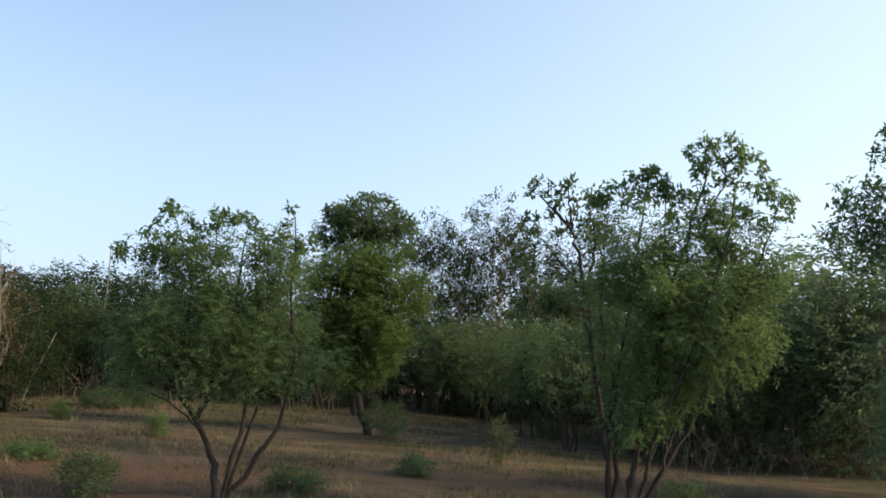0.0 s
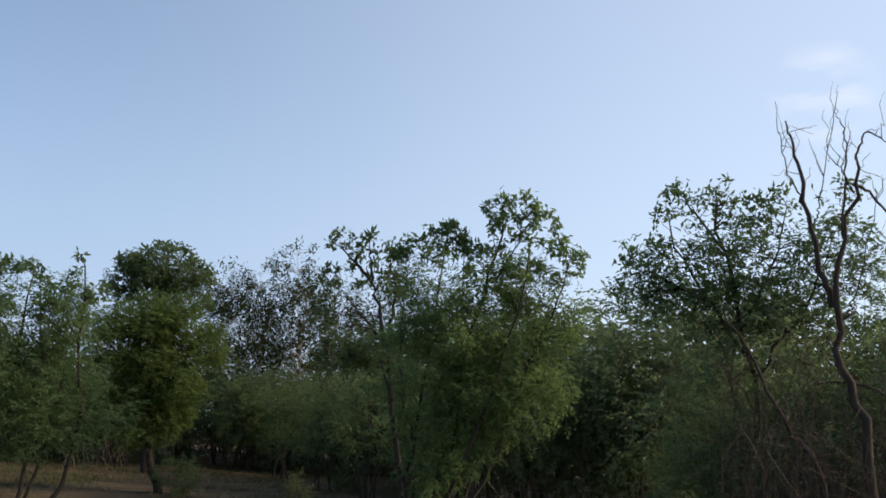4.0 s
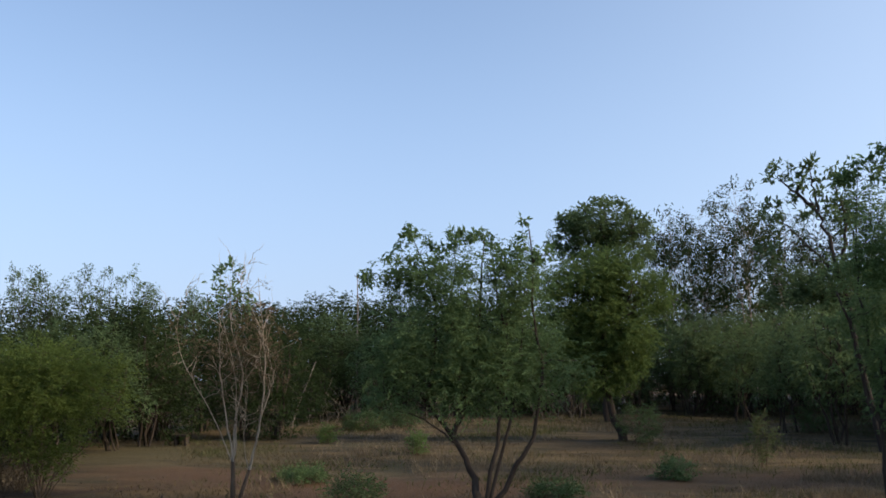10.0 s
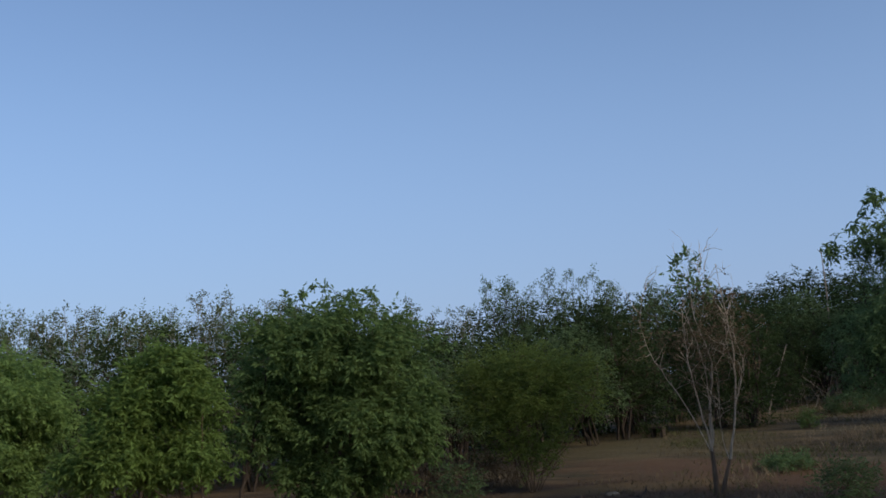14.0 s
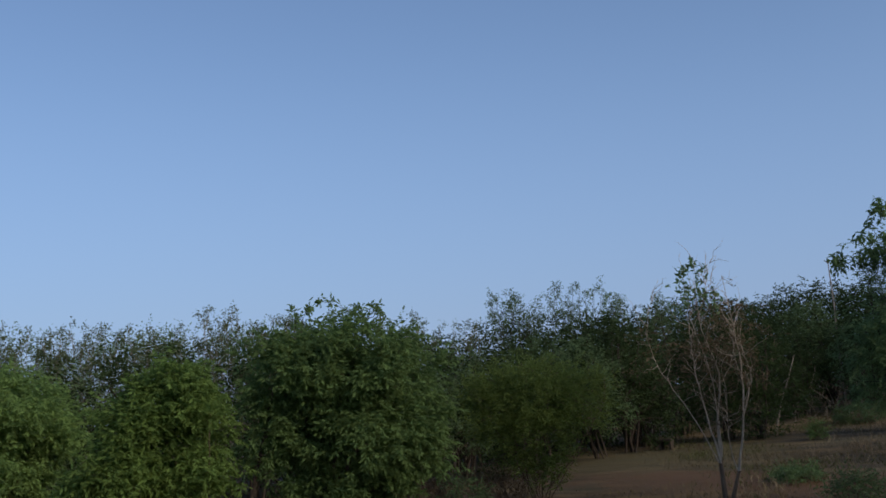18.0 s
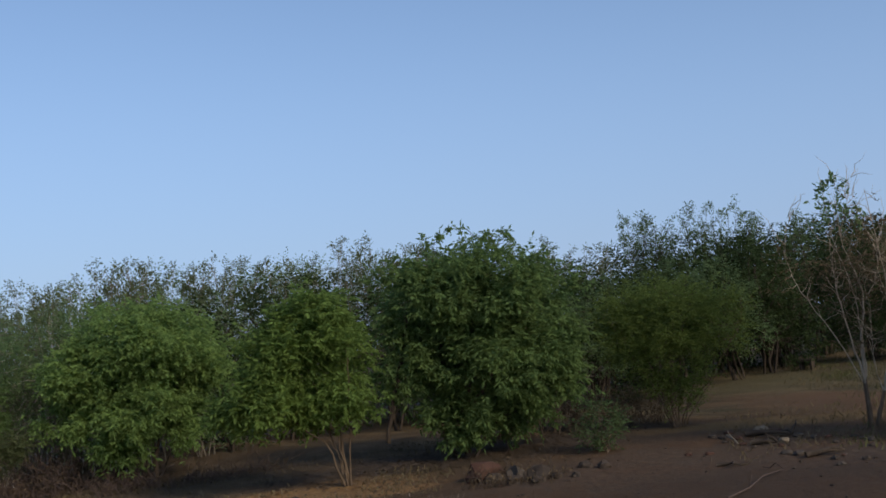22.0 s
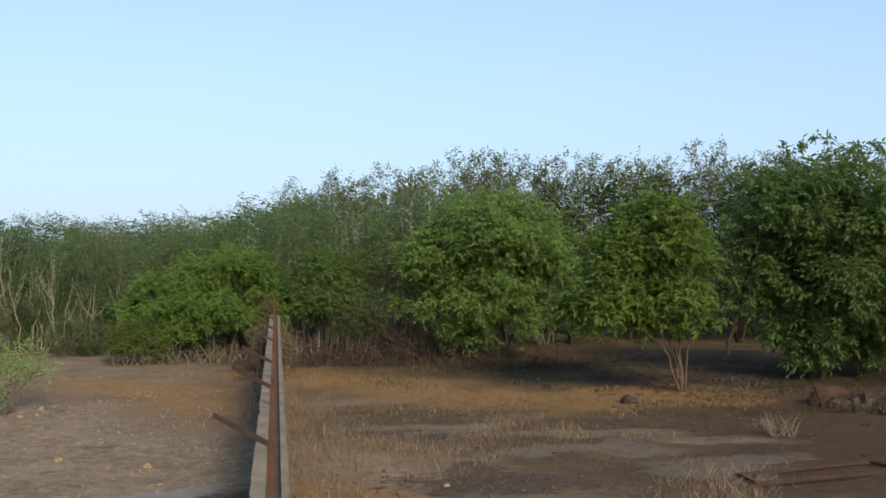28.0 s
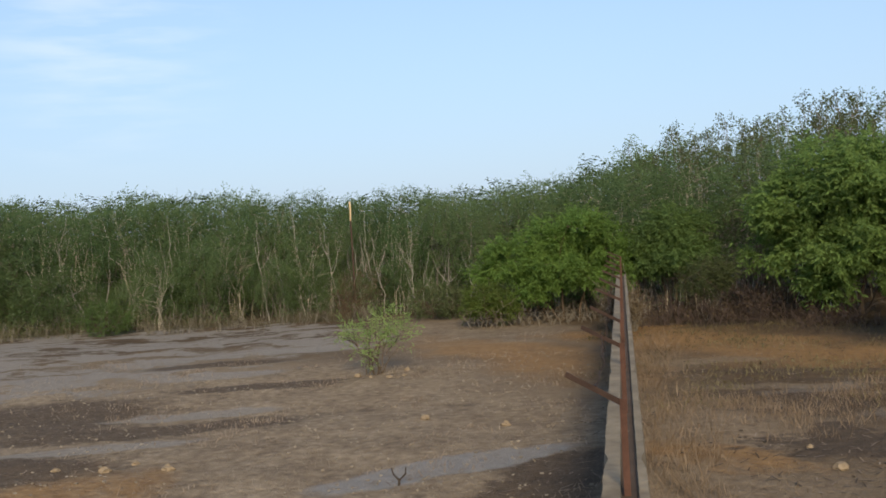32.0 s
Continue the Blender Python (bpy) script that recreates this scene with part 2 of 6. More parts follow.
def soil_material():
    mat, nt, b = material("soil", 0.95)
    geo = nt.nodes.new("ShaderNodeNewGeometry")
    pos = geo.outputs["Position"]
    big, mid = noise_tex(nt, 0.22, 5.0, pos), noise_tex(nt, 1.1, 6.0, pos)
    fine, grit = noise_tex(nt, 7.0, 6.0, pos), noise_tex(nt, 38.0, 3.0, pos)
    warp = calc(nt, "MULTIPLY", calc(nt, "SUBTRACT", calc(nt, "ADD", calc(nt, "MULTIPLY", big, 0.7), calc(nt, "MULTIPLY", mid, 0.62)), 0.66), 1.6)
    warp = calc(nt, "ADD", warp, calc(nt, "MULTIPLY", calc(nt, "SUBTRACT", fine, 0.5), 0.5))

    def pushed(vector, scale, reach, detail):
        n = put(nt, "ShaderNodeTexNoise", Scale=scale, Detail=detail, Roughness=0.62)
        nt.links.new(vector, n.inputs["Vector"])
        off = nt.nodes.new("ShaderNodeVectorMath")
        off.operation = "MULTIPLY_ADD"
        nt.links.new(n.outputs["Color"], off.inputs[0])
        off.inputs[1].default_value = (reach, reach, 0)
        off.inputs[2].default_value = (-reach / 2, -reach / 2, 0)
        out = nt.nodes.new("ShaderNodeVectorMath")
        out.operation = "ADD"
        nt.links.new(vector, out.inputs[0])
        nt.links.new(off.outputs[0], out.inputs[1])
        return out.outputs[0]

    ragged = pushed(pos, 0.75, 3.2, 6.0)
    frayed = pushed(pos, 1.7, 0.7, 6.0)

    def zone(x, y, rx, ry, turn, edge=0.5, vector=None, wild=1.0):
        m = put(nt, "ShaderNodeMapping", Location=(x, y, 0), Rotation=(0, 0, radians(turn)), Scale=(rx, ry, 1000.0))
        m.vector_type = "TEXTURE"
        nt.links.new(vector or ragged, m.inputs[0])
        n = nt.nodes.new("ShaderNodeVectorMath")
        n.operation = "LENGTH"
        nt.links.new(m.outputs[0], n.inputs[0])
        d = calc(nt, "ADD", n.outputs["Value"], calc(nt, "MULTIPLY", warp, wild))
        return calc(nt, "DIVIDE", calc(nt, "SUBTRACT", 1.0 + edge / 2, d), edge, True)

    brown = ramp(nt, mid, [(0.3, (0.047, 0.029, 0.014)), (0.55, (0.084, 0.052, 0.026)), (0.75, (0.136, 0.089, 0.047))])
    streak_m = put(nt, "ShaderNodeMapping", Scale=(0.35, 1.6, 1.0))
    nt.links.new(pos, streak_m.inputs[0])
    streak = noise_tex(nt, 1.1, 6.0, streak_m.outputs[0])
    dull = ramp(nt, streak, [(0.38, (0.029, 0.021, 0.008)), (0.5, (0.064, 0.044, 0.018)), (0.63, (0.140, 0.100, 0.045))])
    orange = ramp(nt, fine, [(0.3, (0.19, 0.100, 0.038)), (0.6, (0.30, 0.172, 0.068)), (0.8, (0.39, 0.245, 0.112))])
    red = ramp(nt, mid, [(0.3, (0.050, 0.024, 0.010)), (0.7, (0.108, 0.053, 0.022))])
    grey = ramp(nt, fine, [(0.25, (0.205, 0.186, 0.168)), (0.6, (0.270, 0.249, 0.228)), (0.85, (0.335, 0.311, 0.285))])
    speck = calc(nt, "ADD", calc(nt, "MULTIPLY", fine, 0.6), calc(nt, "MULTIPLY", mid, 0.4))
    tan = ramp(nt, speck, [(0.34, (0.115, 0.082, 0.055)), (0.5, (0.225, 0.171, 0.118)), (0.66, (0.35, 0.28, 0.20))])
    damp_and_shade = ramp(nt, fine, [(0.3, (0.044, 0.030, 0.021)), (0.8, (0.098, 0.068, 0.046))])
    col = mixed(nt, zone(3, 30, 32, 20, 0), brown, dull)
    patchy = noise_tex(nt, 0.55, 5.0, pos)
    olive = calc(nt, "MULTIPLY", zone(1, 33, 26, 17, 0), calc(nt, "MULTIPLY", calc(nt, "SUBTRACT", patchy, 0.47, True), 5.0, True))
    col = mixed(nt, calc(nt, "MULTIPLY", olive, 0.8), col, (0.044, 0.046, 0.019))
    col = mixed(nt, calc(nt, "MULTIPLY", zone(0.5, 22.5, 5.5, 1.6, 5, 0.8), 0.6), col, (0.115, 0.062, 0.031))
    col = mixed(nt, calc(nt, "MULTIPLY", zone(-8.5, 21.3, 4.6, 1.3, -14, 0.8), 0.75), col, (0.105, 0.052, 0.024))
    col = mixed(nt, calc(nt, "MULTIPLY", zone(-13.0, 25.8, 3.4, 2.0, 30, 0.8), 0.75), col, (0.078, 0.068, 0.027))
    col = mixed(nt, zone(-13, -3, 10, 9, 0), col, tan)
    col = mixed(nt, calc(nt, "MULTIPLY", zone(-24.5, 4.0, 5.5, 2.6, 0), 0.8), col, tan)
    col = mixed(nt, calc(nt, "MULTIPLY", zone(-8.5, 12.5, 4.6, 4.2, 20), 0.85), col, (0.050, 0.027, 0.012))
    col = mixed(nt, calc(nt, "MULTIPLY", zone(-7, 16.5, 6, 4.5, 10), 0.8), col, red)
    # leaf litter and the bank trees' shade, both put into the soil colour
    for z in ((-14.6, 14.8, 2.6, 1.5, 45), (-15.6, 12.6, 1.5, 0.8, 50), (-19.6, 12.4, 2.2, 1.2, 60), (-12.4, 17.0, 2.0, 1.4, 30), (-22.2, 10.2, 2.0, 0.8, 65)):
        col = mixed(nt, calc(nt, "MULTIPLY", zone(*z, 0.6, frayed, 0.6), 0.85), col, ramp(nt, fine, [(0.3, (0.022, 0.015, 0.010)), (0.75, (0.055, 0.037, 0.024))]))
    for z in ((-19.6, 4.0, 3.8, 1.0, 13), (-18.4, 8.2, 3.6, 1.4, 12), (-14.7, 11.0, 2.0, 1.2, 50), (-21.0, 6.9, 1.5, 1.2, 0), (-10.0, 4.2, 0.9, 0.5, 20), (-10.8, -2.3, 1.4, 0.7, 0)):
        col = mixed(nt, calc(nt, "MULTIPLY", zone(*z, 0.9), 0.8), col, orange)
    for z in ((-15.6, 10.7, 1.6, 0.45, 55), (-19.3, 8.0, 1.7, 0.5, 66), (-22.6, 8.1, 0.7, 0.5, 70), (-13.2, 11.6, 0.9, 0.3, 50)):
        col = mixed(nt, calc(nt, "MULTIPLY", zone(*z, 0.5, frayed, 0.6), 0.8), col, orange)
    # frayed dark strips: the shadow of a low step, put into the colour
    for z in ((-12.8, 9.4, 2.6, 0.28, 54), (-15.3, 7.4, 1.8, 0.25, 64), (-11.2, 10.4, 1.2, 0.35, 46), (-13.6, 5.9, 0.8, 0.3, 68)):
        col = mixed(nt, calc(nt, "MULTIPLY", zone(*z, 0.5, frayed, 0.6), 0.8), col, damp_and_shade)
    for z in ((-12.1, 8.4, 1.4, 0.35, 55), (-14.0, 6.6, 1.3, 0.3, 64), (-10.7, 9.4, 1.0, 0.3, 48), (-16.9, 6.7, 1.2, 0.3, 68)):
        col = mixed(nt, calc(nt, "MULTIPLY", zone(*z, 0.5, frayed, 0.6), 0.6), col, tan)
    flat_m = put(nt, "ShaderNodeMapping", Scale=(1.5, 0.45, 1.0))
    nt.links.new(ragged, flat_m.inputs[0])
    islands = calc(nt, "MULTIPLY", calc(nt, "SUBTRACT", noise_tex(nt, 0.75, 5.0, flat_m.outputs[0]), 0.43, True), 14.0, True)
    col = mixed(nt, calc(nt, "MULTIPLY", calc(nt, "MULTIPLY", zone(-26.5, -4.6, 7.6, 6.2, 0, 0.14), islands), 0.9), col, grey)
    for z in ((-12.6, 6.4, 1.4, 0.9, 0), (-9.9, 5.7, 0.7, 1.0, 0), (-9, 14.5, 3.4, 2.0, 20)):
        col = mixed(nt, calc(nt, "MULTIPLY", zone(*z, 0.3), 0.9), col, damp_and_shade)
    for z in ((-21.4, -1.3, 0.5, 1.5, 0), (-16.3, -3.7, 1.5, 1.9, -10), (-14.6, -1.8, 0.5, 2.3, 4), (-17.9, -0.5, 0.4, 1.5, -8), (-10.1, 2.75, 0.75, 0.75, 20), (-9.3, 2.1, 0.5, 0.9, 20), (-12.4, -3.6, 0.9, 1.6, 0)):
        col = mixed(nt, calc(nt, "MULTIPLY", zone(*z, 0.4, frayed, 0.45), 0.85), col, damp_and_shade)
    for z in ((-15.7, -1.4, 0.35, 1.3, -3), (-13.5, -2.4, 0.3, 1.3, 3), (-19.6, -1.3, 0.5, 1.1, 0), (-23.5, 0.6, 0.8, 1.4, 0)):
        col = mixed(nt, calc(nt, "MULTIPLY", zone(*z, 0.3, frayed, 0.4), 0.85), col, grey)
    wet = calc(nt, "MULTIPLY", zone(-10.7, 1.5, 0.42, 1.5, 16, 0.22, frayed, 0.3), 0.9)
    col = mixed(nt, wet, col, mixed(nt, 0.15, grey, (0.12, 0.12, 0.125)))
    nt.links.new(calc(nt, "SUBTRACT", 0.95, calc(nt, "MULTIPLY", wet, 0.45)), b.inputs["Roughness"])
    for z in ((-11.0, 7.9, 0.5, 1.1, -20), (-9.5, 8.3, 0.6, 1.1, -20), (-13.4, 7.0, 0.3, 0.9, 0)):
        col = mixed(nt, calc(nt, "MULTIPLY", zone(*z, 0.4), 0.32), col, grey)
    col = mixed(nt, calc(nt, "MULTIPLY", zone(-10.2, 18.5, 2.6, 0.5, 24, 0.6, frayed, 0.6), 0.7), col, (0.150, 0.098, 0.036))
    earth = calc(nt, "MULTIPLY", zone(-8.8, 13.2, 4.4, 3.4, 30, 0.9), calc(nt, "MULTIPLY", calc(nt, "SUBTRACT", mid, 0.2, True), 1.8, True))
    col = mixed(nt, calc(nt, "MULTIPLY", earth, 0.8), col, ramp(nt, fine, [(0.3, (0.028, 0.012, 0.0045)), (0.7, (0.080, 0.036, 0.014))]))
    col = mixed(nt, calc(nt, "MULTIPLY", calc(nt, "SUBTRACT", grit, 0.52, True), 1.7), col, (0.30, 0.255, 0.20))
    col = mixed(nt, calc(nt, "MULTIPLY", zone(-6.9, 13.4, 2.6, 1.5, 28, 0.8, frayed, 0.6), 0.6), col, (0.034, 0.021, 0.013))
    specks = noise_tex(nt, 24.0, 4.0, pos, 0.7)
    col = mixed(nt, calc(nt, "MULTIPLY", calc(nt, "SUBTRACT", specks, 0.55, True), 2.2, True), col, (0.058, 0.042, 0.029))
    col = mixed(nt, 0.2, col, (0.012, 0.009, 0.007))
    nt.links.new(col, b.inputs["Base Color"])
    bumped(nt, b, calc(nt, "ADD", calc(nt, "MULTIPLY", fine, 0.7), calc(nt, "MULTIPLY", grit, 0.3)), 0.9, 0.07)
    return mat


def stone_material(name, dark, light, rough=0.85, scale=9.0):
    mat, nt, b = material(name, rough)
    tex = nt.nodes.new("ShaderNodeTexCoord")
    info = nt.nodes.new("ShaderNodeNewGeometry")
    n, m = noise_tex(nt, scale, 6.0, tex.outputs["Object"]), noise_tex(nt, scale * 6, 3.0, tex.outputs["Object"])
    f = calc(nt, "ADD", calc(nt, "MULTIPLY", n, 0.7), calc(nt, "MULTIPLY", m, 0.2))
    f = calc(nt, "ADD", f, calc(nt, "MULTIPLY", info.outputs["Random Per Island"], 0.25))
    nt.links.new(ramp(nt, f, [(0.3, dark), (0.8, light)]), b.inputs["Base Color"])
    bumped(nt, b, n, 0.6, 0.02)
    return mat


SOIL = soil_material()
CONCRETE = stone_material("weathered concrete", (0.05, 0.038, 0.026), (0.25, 0.21, 0.155), 0.9, 3.4)
RENDERED = stone_material("stained mortar", (0.030, 0.021, 0.016), (0.095, 0.066, 0.050), 0.95, 4.0)
RUST = stone_material("rusty iron", (0.026, 0.013, 0.010), (0.088, 0.042, 0.030), 0.85, 14.0)
RUST_DARK = stone_material("dark rusty iron", (0.02, 0.013, 0.011), (0.062, 0.036, 0.027), 0.85, 14.0)
PEBBLE = stone_material("pebbles", (0.085, 0.07, 0.054), (0.26, 0.225, 0.185))
ROCK_TAN = stone_material("tan rock", (0.11, 0.082, 0.053), (0.23, 0.18, 0.125))
ROCK_DARK = stone_material("dark rock", (0.015, 0.011, 0.009), (0.046, 0.036, 0.029))
ROCK_RED = stone_material("dark red rock", (0.022, 0.012, 0.009), (0.060, 0.030, 0.021))
ROCK_GREY = stone_material("grey rock", (0.020, 0.016, 0.013), (0.060, 0.050, 0.042))
POLE_PAINT = stone_material("pole paint", (0.30, 0.20, 0.11), (0.55, 0.42, 0.26), 0.7, 6.0)


# ---- ground ----
def ground_z(x, y):
    s = min(max(y - 8.0, 0.0), 60.0)
    z = 0.038 * s * s / (s + 4.0)
    z += 0.10 * (noise.noise((x * 0.22, y * 0.22, 1.7))) + 0.035 * noise.noise((x * 0.9, y * 0.9, 4.1))
    return z


def mesh_of(name, verts, faces, mat, smooth=False):
    me = bpy.data.meshes.new(name)
    me.from_pydata(verts if isinstance(verts, list) else verts.tolist(), [], faces if isinstance(faces, list) else faces.tolist())
    me.materials.append(mat)
    if smooth:
        me.polygons.foreach_set("use_smooth", [True] * len(me.polygons))
    me.update()
    return me


def build_ground():
    radii = [0.6]
    while radii[-1] < 70:
        radii.append(radii[-1] * 1.022 + 0.02)
    while radii[-1] < 3000:
        radii.append(radii[-1] * 1.35)
    n = 420
    verts, faces = [(0.0, 0.0, ground_z(0, 0))], []
    for r in radii:
        for k in range(n):
            a = 2 * math.pi * k / n
            x, y = r * math.cos(a), r * math.sin(a)
            verts.append((x, y, ground_z(x, y)))
    faces += [(0, 1 + k, 1 + (k + 1) % n) for k in range(n)]
    for i in range(len(radii) - 1):
        o = 1 + i * n
        faces += [(o + k, o + n + k, o + n + (k + 1) % n, o + (k + 1) % n) for k in range(n)]
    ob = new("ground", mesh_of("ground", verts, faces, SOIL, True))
    return tagged(ob, "bare reddish-brown soil with grey patches and orange banks", "ground", kind="structure")


build_ground()


# ---- plant building ----
def part(name, me, parent, label=""):
    ob = new(name, me)
    ob.parent = parent
    return tagged(ob, label) if label else ob


def thing(name, x, y, label, category, group="", kind="", z=None):
    ob = new(name)
    ob.empty_display_size = 0.2
    ob.location = (x, y, ground_z(x, y) if z is None else z)
    return tagged(ob, label, category, group, kind)


def tube(verts, faces, points, radii, sides=5):
    """Adds a tapered tube along points to verts and faces."""
    start = len(verts)
    for i, p in enumerate(points):
        q = points[min(i + 1, len(points) - 1)] - points[max(i - 1, 0)]
        q = q / (np.linalg.norm(q) + 1e-9)
        s = np.cross(q, (0.31, 0.95, 0.05))
        s /= np.linalg.norm(s) + 1e-9
        u = np.cross(q, s)
        for k in range(sides):
            a = 2 * math.pi * k / sides
            verts.append(tuple(p + radii[i] * (math.cos(a) * s + math.sin(a) * u)))
    for i in range(len(points) - 1):
        o = start + i * sides
        faces += [(o + k, o + (k + 1) % sides, o + sides + (k + 1) % sides, o + sides + k) for k in range(sides)]
    faces.append(tuple(start + (len(points) - 1) * sides + k for k in range(sides)))


def bent(rng, a, b, wobble, steps=6, lift=0.0):
    """A wandering line from a to b; lift bows it upwards."""
    a, b = np.array(a, float), np.array(b, float)
    t = np.linspace(0, 1, steps)[:, None]
    size = np.linalg.norm(b - a)
    line = a + (b - a) * t + rng.normal(0, 1, (steps, 3)) * wobble * size * (t * (1 - t) * 3)
    line[:, 2] += lift * size * (t * (1 - t) * 4)[:, 0]
    return line


def unit(v):
    return v / (np.linalg.norm(v, axis=-1, keepdims=True) + 1e-9)


def leaf_quads(rng, base, way, length, width):
    """Kite-shaped leaves: verts and faces for arrays of base points and directions."""
    n = len(base)
    way = unit(way)
    side = unit(np.cross(way, rng.normal(0, 1, (n, 3)) + (0, 0, 0.6)))
    up = np.cross(side, way)
    L = length * rng.uniform(0.65, 1.25, (n, 1))
    W = width * rng.uniform(0.7, 1.2, (n, 1)) * 0.5
    mid = base + way * L * 0.45 + up * L * 0.06
    v = np.stack([base, mid + side * W, base + way * L - up * L * 0.08, mid - side * W], 1).reshape(-1, 3)
    return v, np.arange(4 * n).reshape(-1, 4)


def sprays(rng, centres, outward, count, rachis, leaf, width, radius, droop=0.35, leaflets=7, flat=1.0):
    """Feathered leaves: count sprays round each centre, each a row of leaflets along a drooping stalk."""
    n = len(centres) * count
    c = np.repeat(centres, count, 0) + rng.normal(0, 1, (n, 3)) * (radius * 0.55, radius * 0.55, radius * 0.55 * flat)
    d = unit(np.repeat(outward, count, 0) * 0.7 + rng.normal(0, 0.75, (n, 3)) - (0, 0, droop))
    s = unit(np.cross(d, (0.05, 0.1, 1.0)))
    k = np.linspace(0.15, 1.0, leaflets)
    sign = np.where(np.arange(leaflets) % 2 == 0, 1.0, -1.0)
    sign[-1] = 0.0
    base = c[:, None, :] + d[:, None, :] * (k * rachis)[None, :, None]
    way = d[:, None, :] * 0.55 + s[:, None, :] * (sign * 0.9)[None, :, None] + rng.normal(0, 0.25, (n, leaflets, 3)) - np.array((0, 0, droop * 0.6))
    return leaf_quads(rng, base.reshape(-1, 3), way.reshape(-1, 3), leaf, width)


def sample_crown(rng, blobs, n, shell=0.55):
    """n points in a union of ellipsoids (x, y, z, rx, ry, rz), more of them near the skin."""
    blobs = np.array(blobs, float)
    vol = np.prod(blobs[:, 3:], 1) ** 0.7
    pick = rng.choice(len(blobs), n, p=vol / vol.sum())
    d = unit(rng.normal(0, 1, (n, 3)))
    r = rng.uniform(0, 1, (n, 1)) ** (shell * 0.6)
    out = blobs[pick, :3] + d * r * blobs[pick, 3:]
    return out, d


def plant_meshes(name, seed, blobs, stems, centres, count, leaf_mat, bark_mat, rachis=0.22, leaf=0.09, width=0.035,
                 radius=0.25, droop=0.35, leaflets=7, base_r=0.06, twigs=1.0, shell=0.32, base_spread=0.12, sides=5, wobble=0.045, rosettes=(), rosette_leaf=0.12, rosette_n=20):
    """Meshes of the wood and of the foliage of one plant, with its foot at the origin."""
    rng = np.random.default_rng(seed)
    cen, outw = sample_crown(rng, blobs, centres, shell)
    cen[:, 2] = np.maximum(cen[:, 2], 0.08)
    verts, faces, nodes, node_r = [], [], [], []
    for i, tip in enumerate(stems):
        foot = np.array((*rng.normal(0, base_spread, 2), -0.12))
        tip = np.array(tip, float)
        line = bent(rng, foot, tip, wobble, 9, 0.05)
        r = base_r * rng.uniform(0.75, 1.15)
        radii = r * (1 - 0.86 * np.linspace(0, 1, 9)) 
        tube(verts, faces, list(line), radii, sides + 1)
        nodes += list(line[2:])
        node_r += list(radii[2:])
    nodes, node_r = np.array(nodes), np.array(node_r)
    for c in list(cen[: int(len(cen) * twigs)]) + [np.array(c) for c in rosettes]:
        d2 = ((nodes - c) ** 2).sum(1) + np.maximum(nodes[:, 2] - c[2] + 0.1, 0) * 3.0
        j = int(d2.argmin())
        r = min(node_r[j] * 0.6, 0.022)
        line = bent(rng, nodes[j], c, 0.09, 5, 0.08)
        tube(verts, faces, list(line), np.linspace(r, 0.005, 5), 3)
    wood = mesh_of(name + " wood", verts, faces, bark_mat, True)
    v, f = sprays(rng, cen, outw, count, rachis, leaf, width, radius, droop, leaflets)
    if len(rosettes):
        c = np.array(rosettes, float)
        n = len(c) * rosette_n
        base = np.repeat(c, rosette_n, 0) + rng.normal(0, 0.055, (n, 3))
        rv, rf = leaf_quads(rng, base, rng.normal(0, 0.75, (n, 3)) + (0, 0, 0.12), rosette_leaf, rosette_leaf * 0.48)
        f = np.concatenate([f, rf + len(v)])
        v = np.concatenate([v, rv])
    v[:, 2] = np.maximum(v[:, 2], 0.02)
    return wood, mesh_of(name + " leaves", v, f, leaf_mat)


def turned(az, items):
    """Offsets given as (right, away, up, ...) seen along azimuth az, in world axes."""
    a = radians(az)
    return [(r * math.cos(a) - w * math.sin(a), r * math.sin(a) + w * math.cos(a), *rest) for r, w, *rest in items]


def at(az, d):
    return -d * math.sin(radians(az)), d * math.cos(radians(az))


def tufts(seed, blobs, n, lift=0.3, gap=0.22):
    """n places spread over blobs (x, y, z, rx, ry, rz), kept apart, for tufts of leaves at the twigs' ends."""
    r = random.Random(seed)
    out = []
    for _ in range(n * 12):
        x, y, z, rx, ry, rz = r.choice(blobs)
        a, e = r.uniform(0, 6.283), r.uniform(-0.5, 1.4)
        p = (x + rx * math.cos(a) * math.cos(e), y + ry * math.sin(a) * math.cos(e), z + rz * math.sin(e) + lift * 0.3)
        if all((p[0] - q[0]) ** 2 + (p[1] - q[1]) ** 2 + (p[2] - q[2]) ** 2 > gap * gap for q in out):
            out.append(p)
            if len(out) == n:
                break
    return out


def hero(name, label, category, az, d, blobs, stems, centres, count, leaf_mat, bark_mat, seed, group="", **more):
    x, y = at(az, d)
    root = thing(name, x, y, label, category, group)
    wood, leaves = plant_meshes(name, seed, turned(az, blobs), turned(az, stems), centres, count, leaf_mat, bark_mat, **more)
    part("trunk", wood, root)
    part("crown", leaves, root)
    return root


def smooth_line(rng, pts, steps, wander):
    """A rounded line through (right, up) points, wandering a little away from and towards the viewer's side."""
    p = np.array(pts, float)
    away = np.cumsum(rng.normal(0, wander, len(p)))
    p = np.c_[p[:, 0], away - away[0], p[:, 1]]
    t, k = np.linspace(0, len(p) - 1, steps), np.arange(len(p))
    line = np.stack([np.interp(t, k, p[:, c]) for c in range(3)], 1)
    for _ in range(2):
        line[1:-1] = (line[:-2] + 2 * line[1:-1] + line[2:]) / 4
    size = np.linalg.norm(p[-1] - p[0])
    line[1:-1] += rng.normal(0, 0.007 * size + 0.004, (steps - 2, 3))
    return line


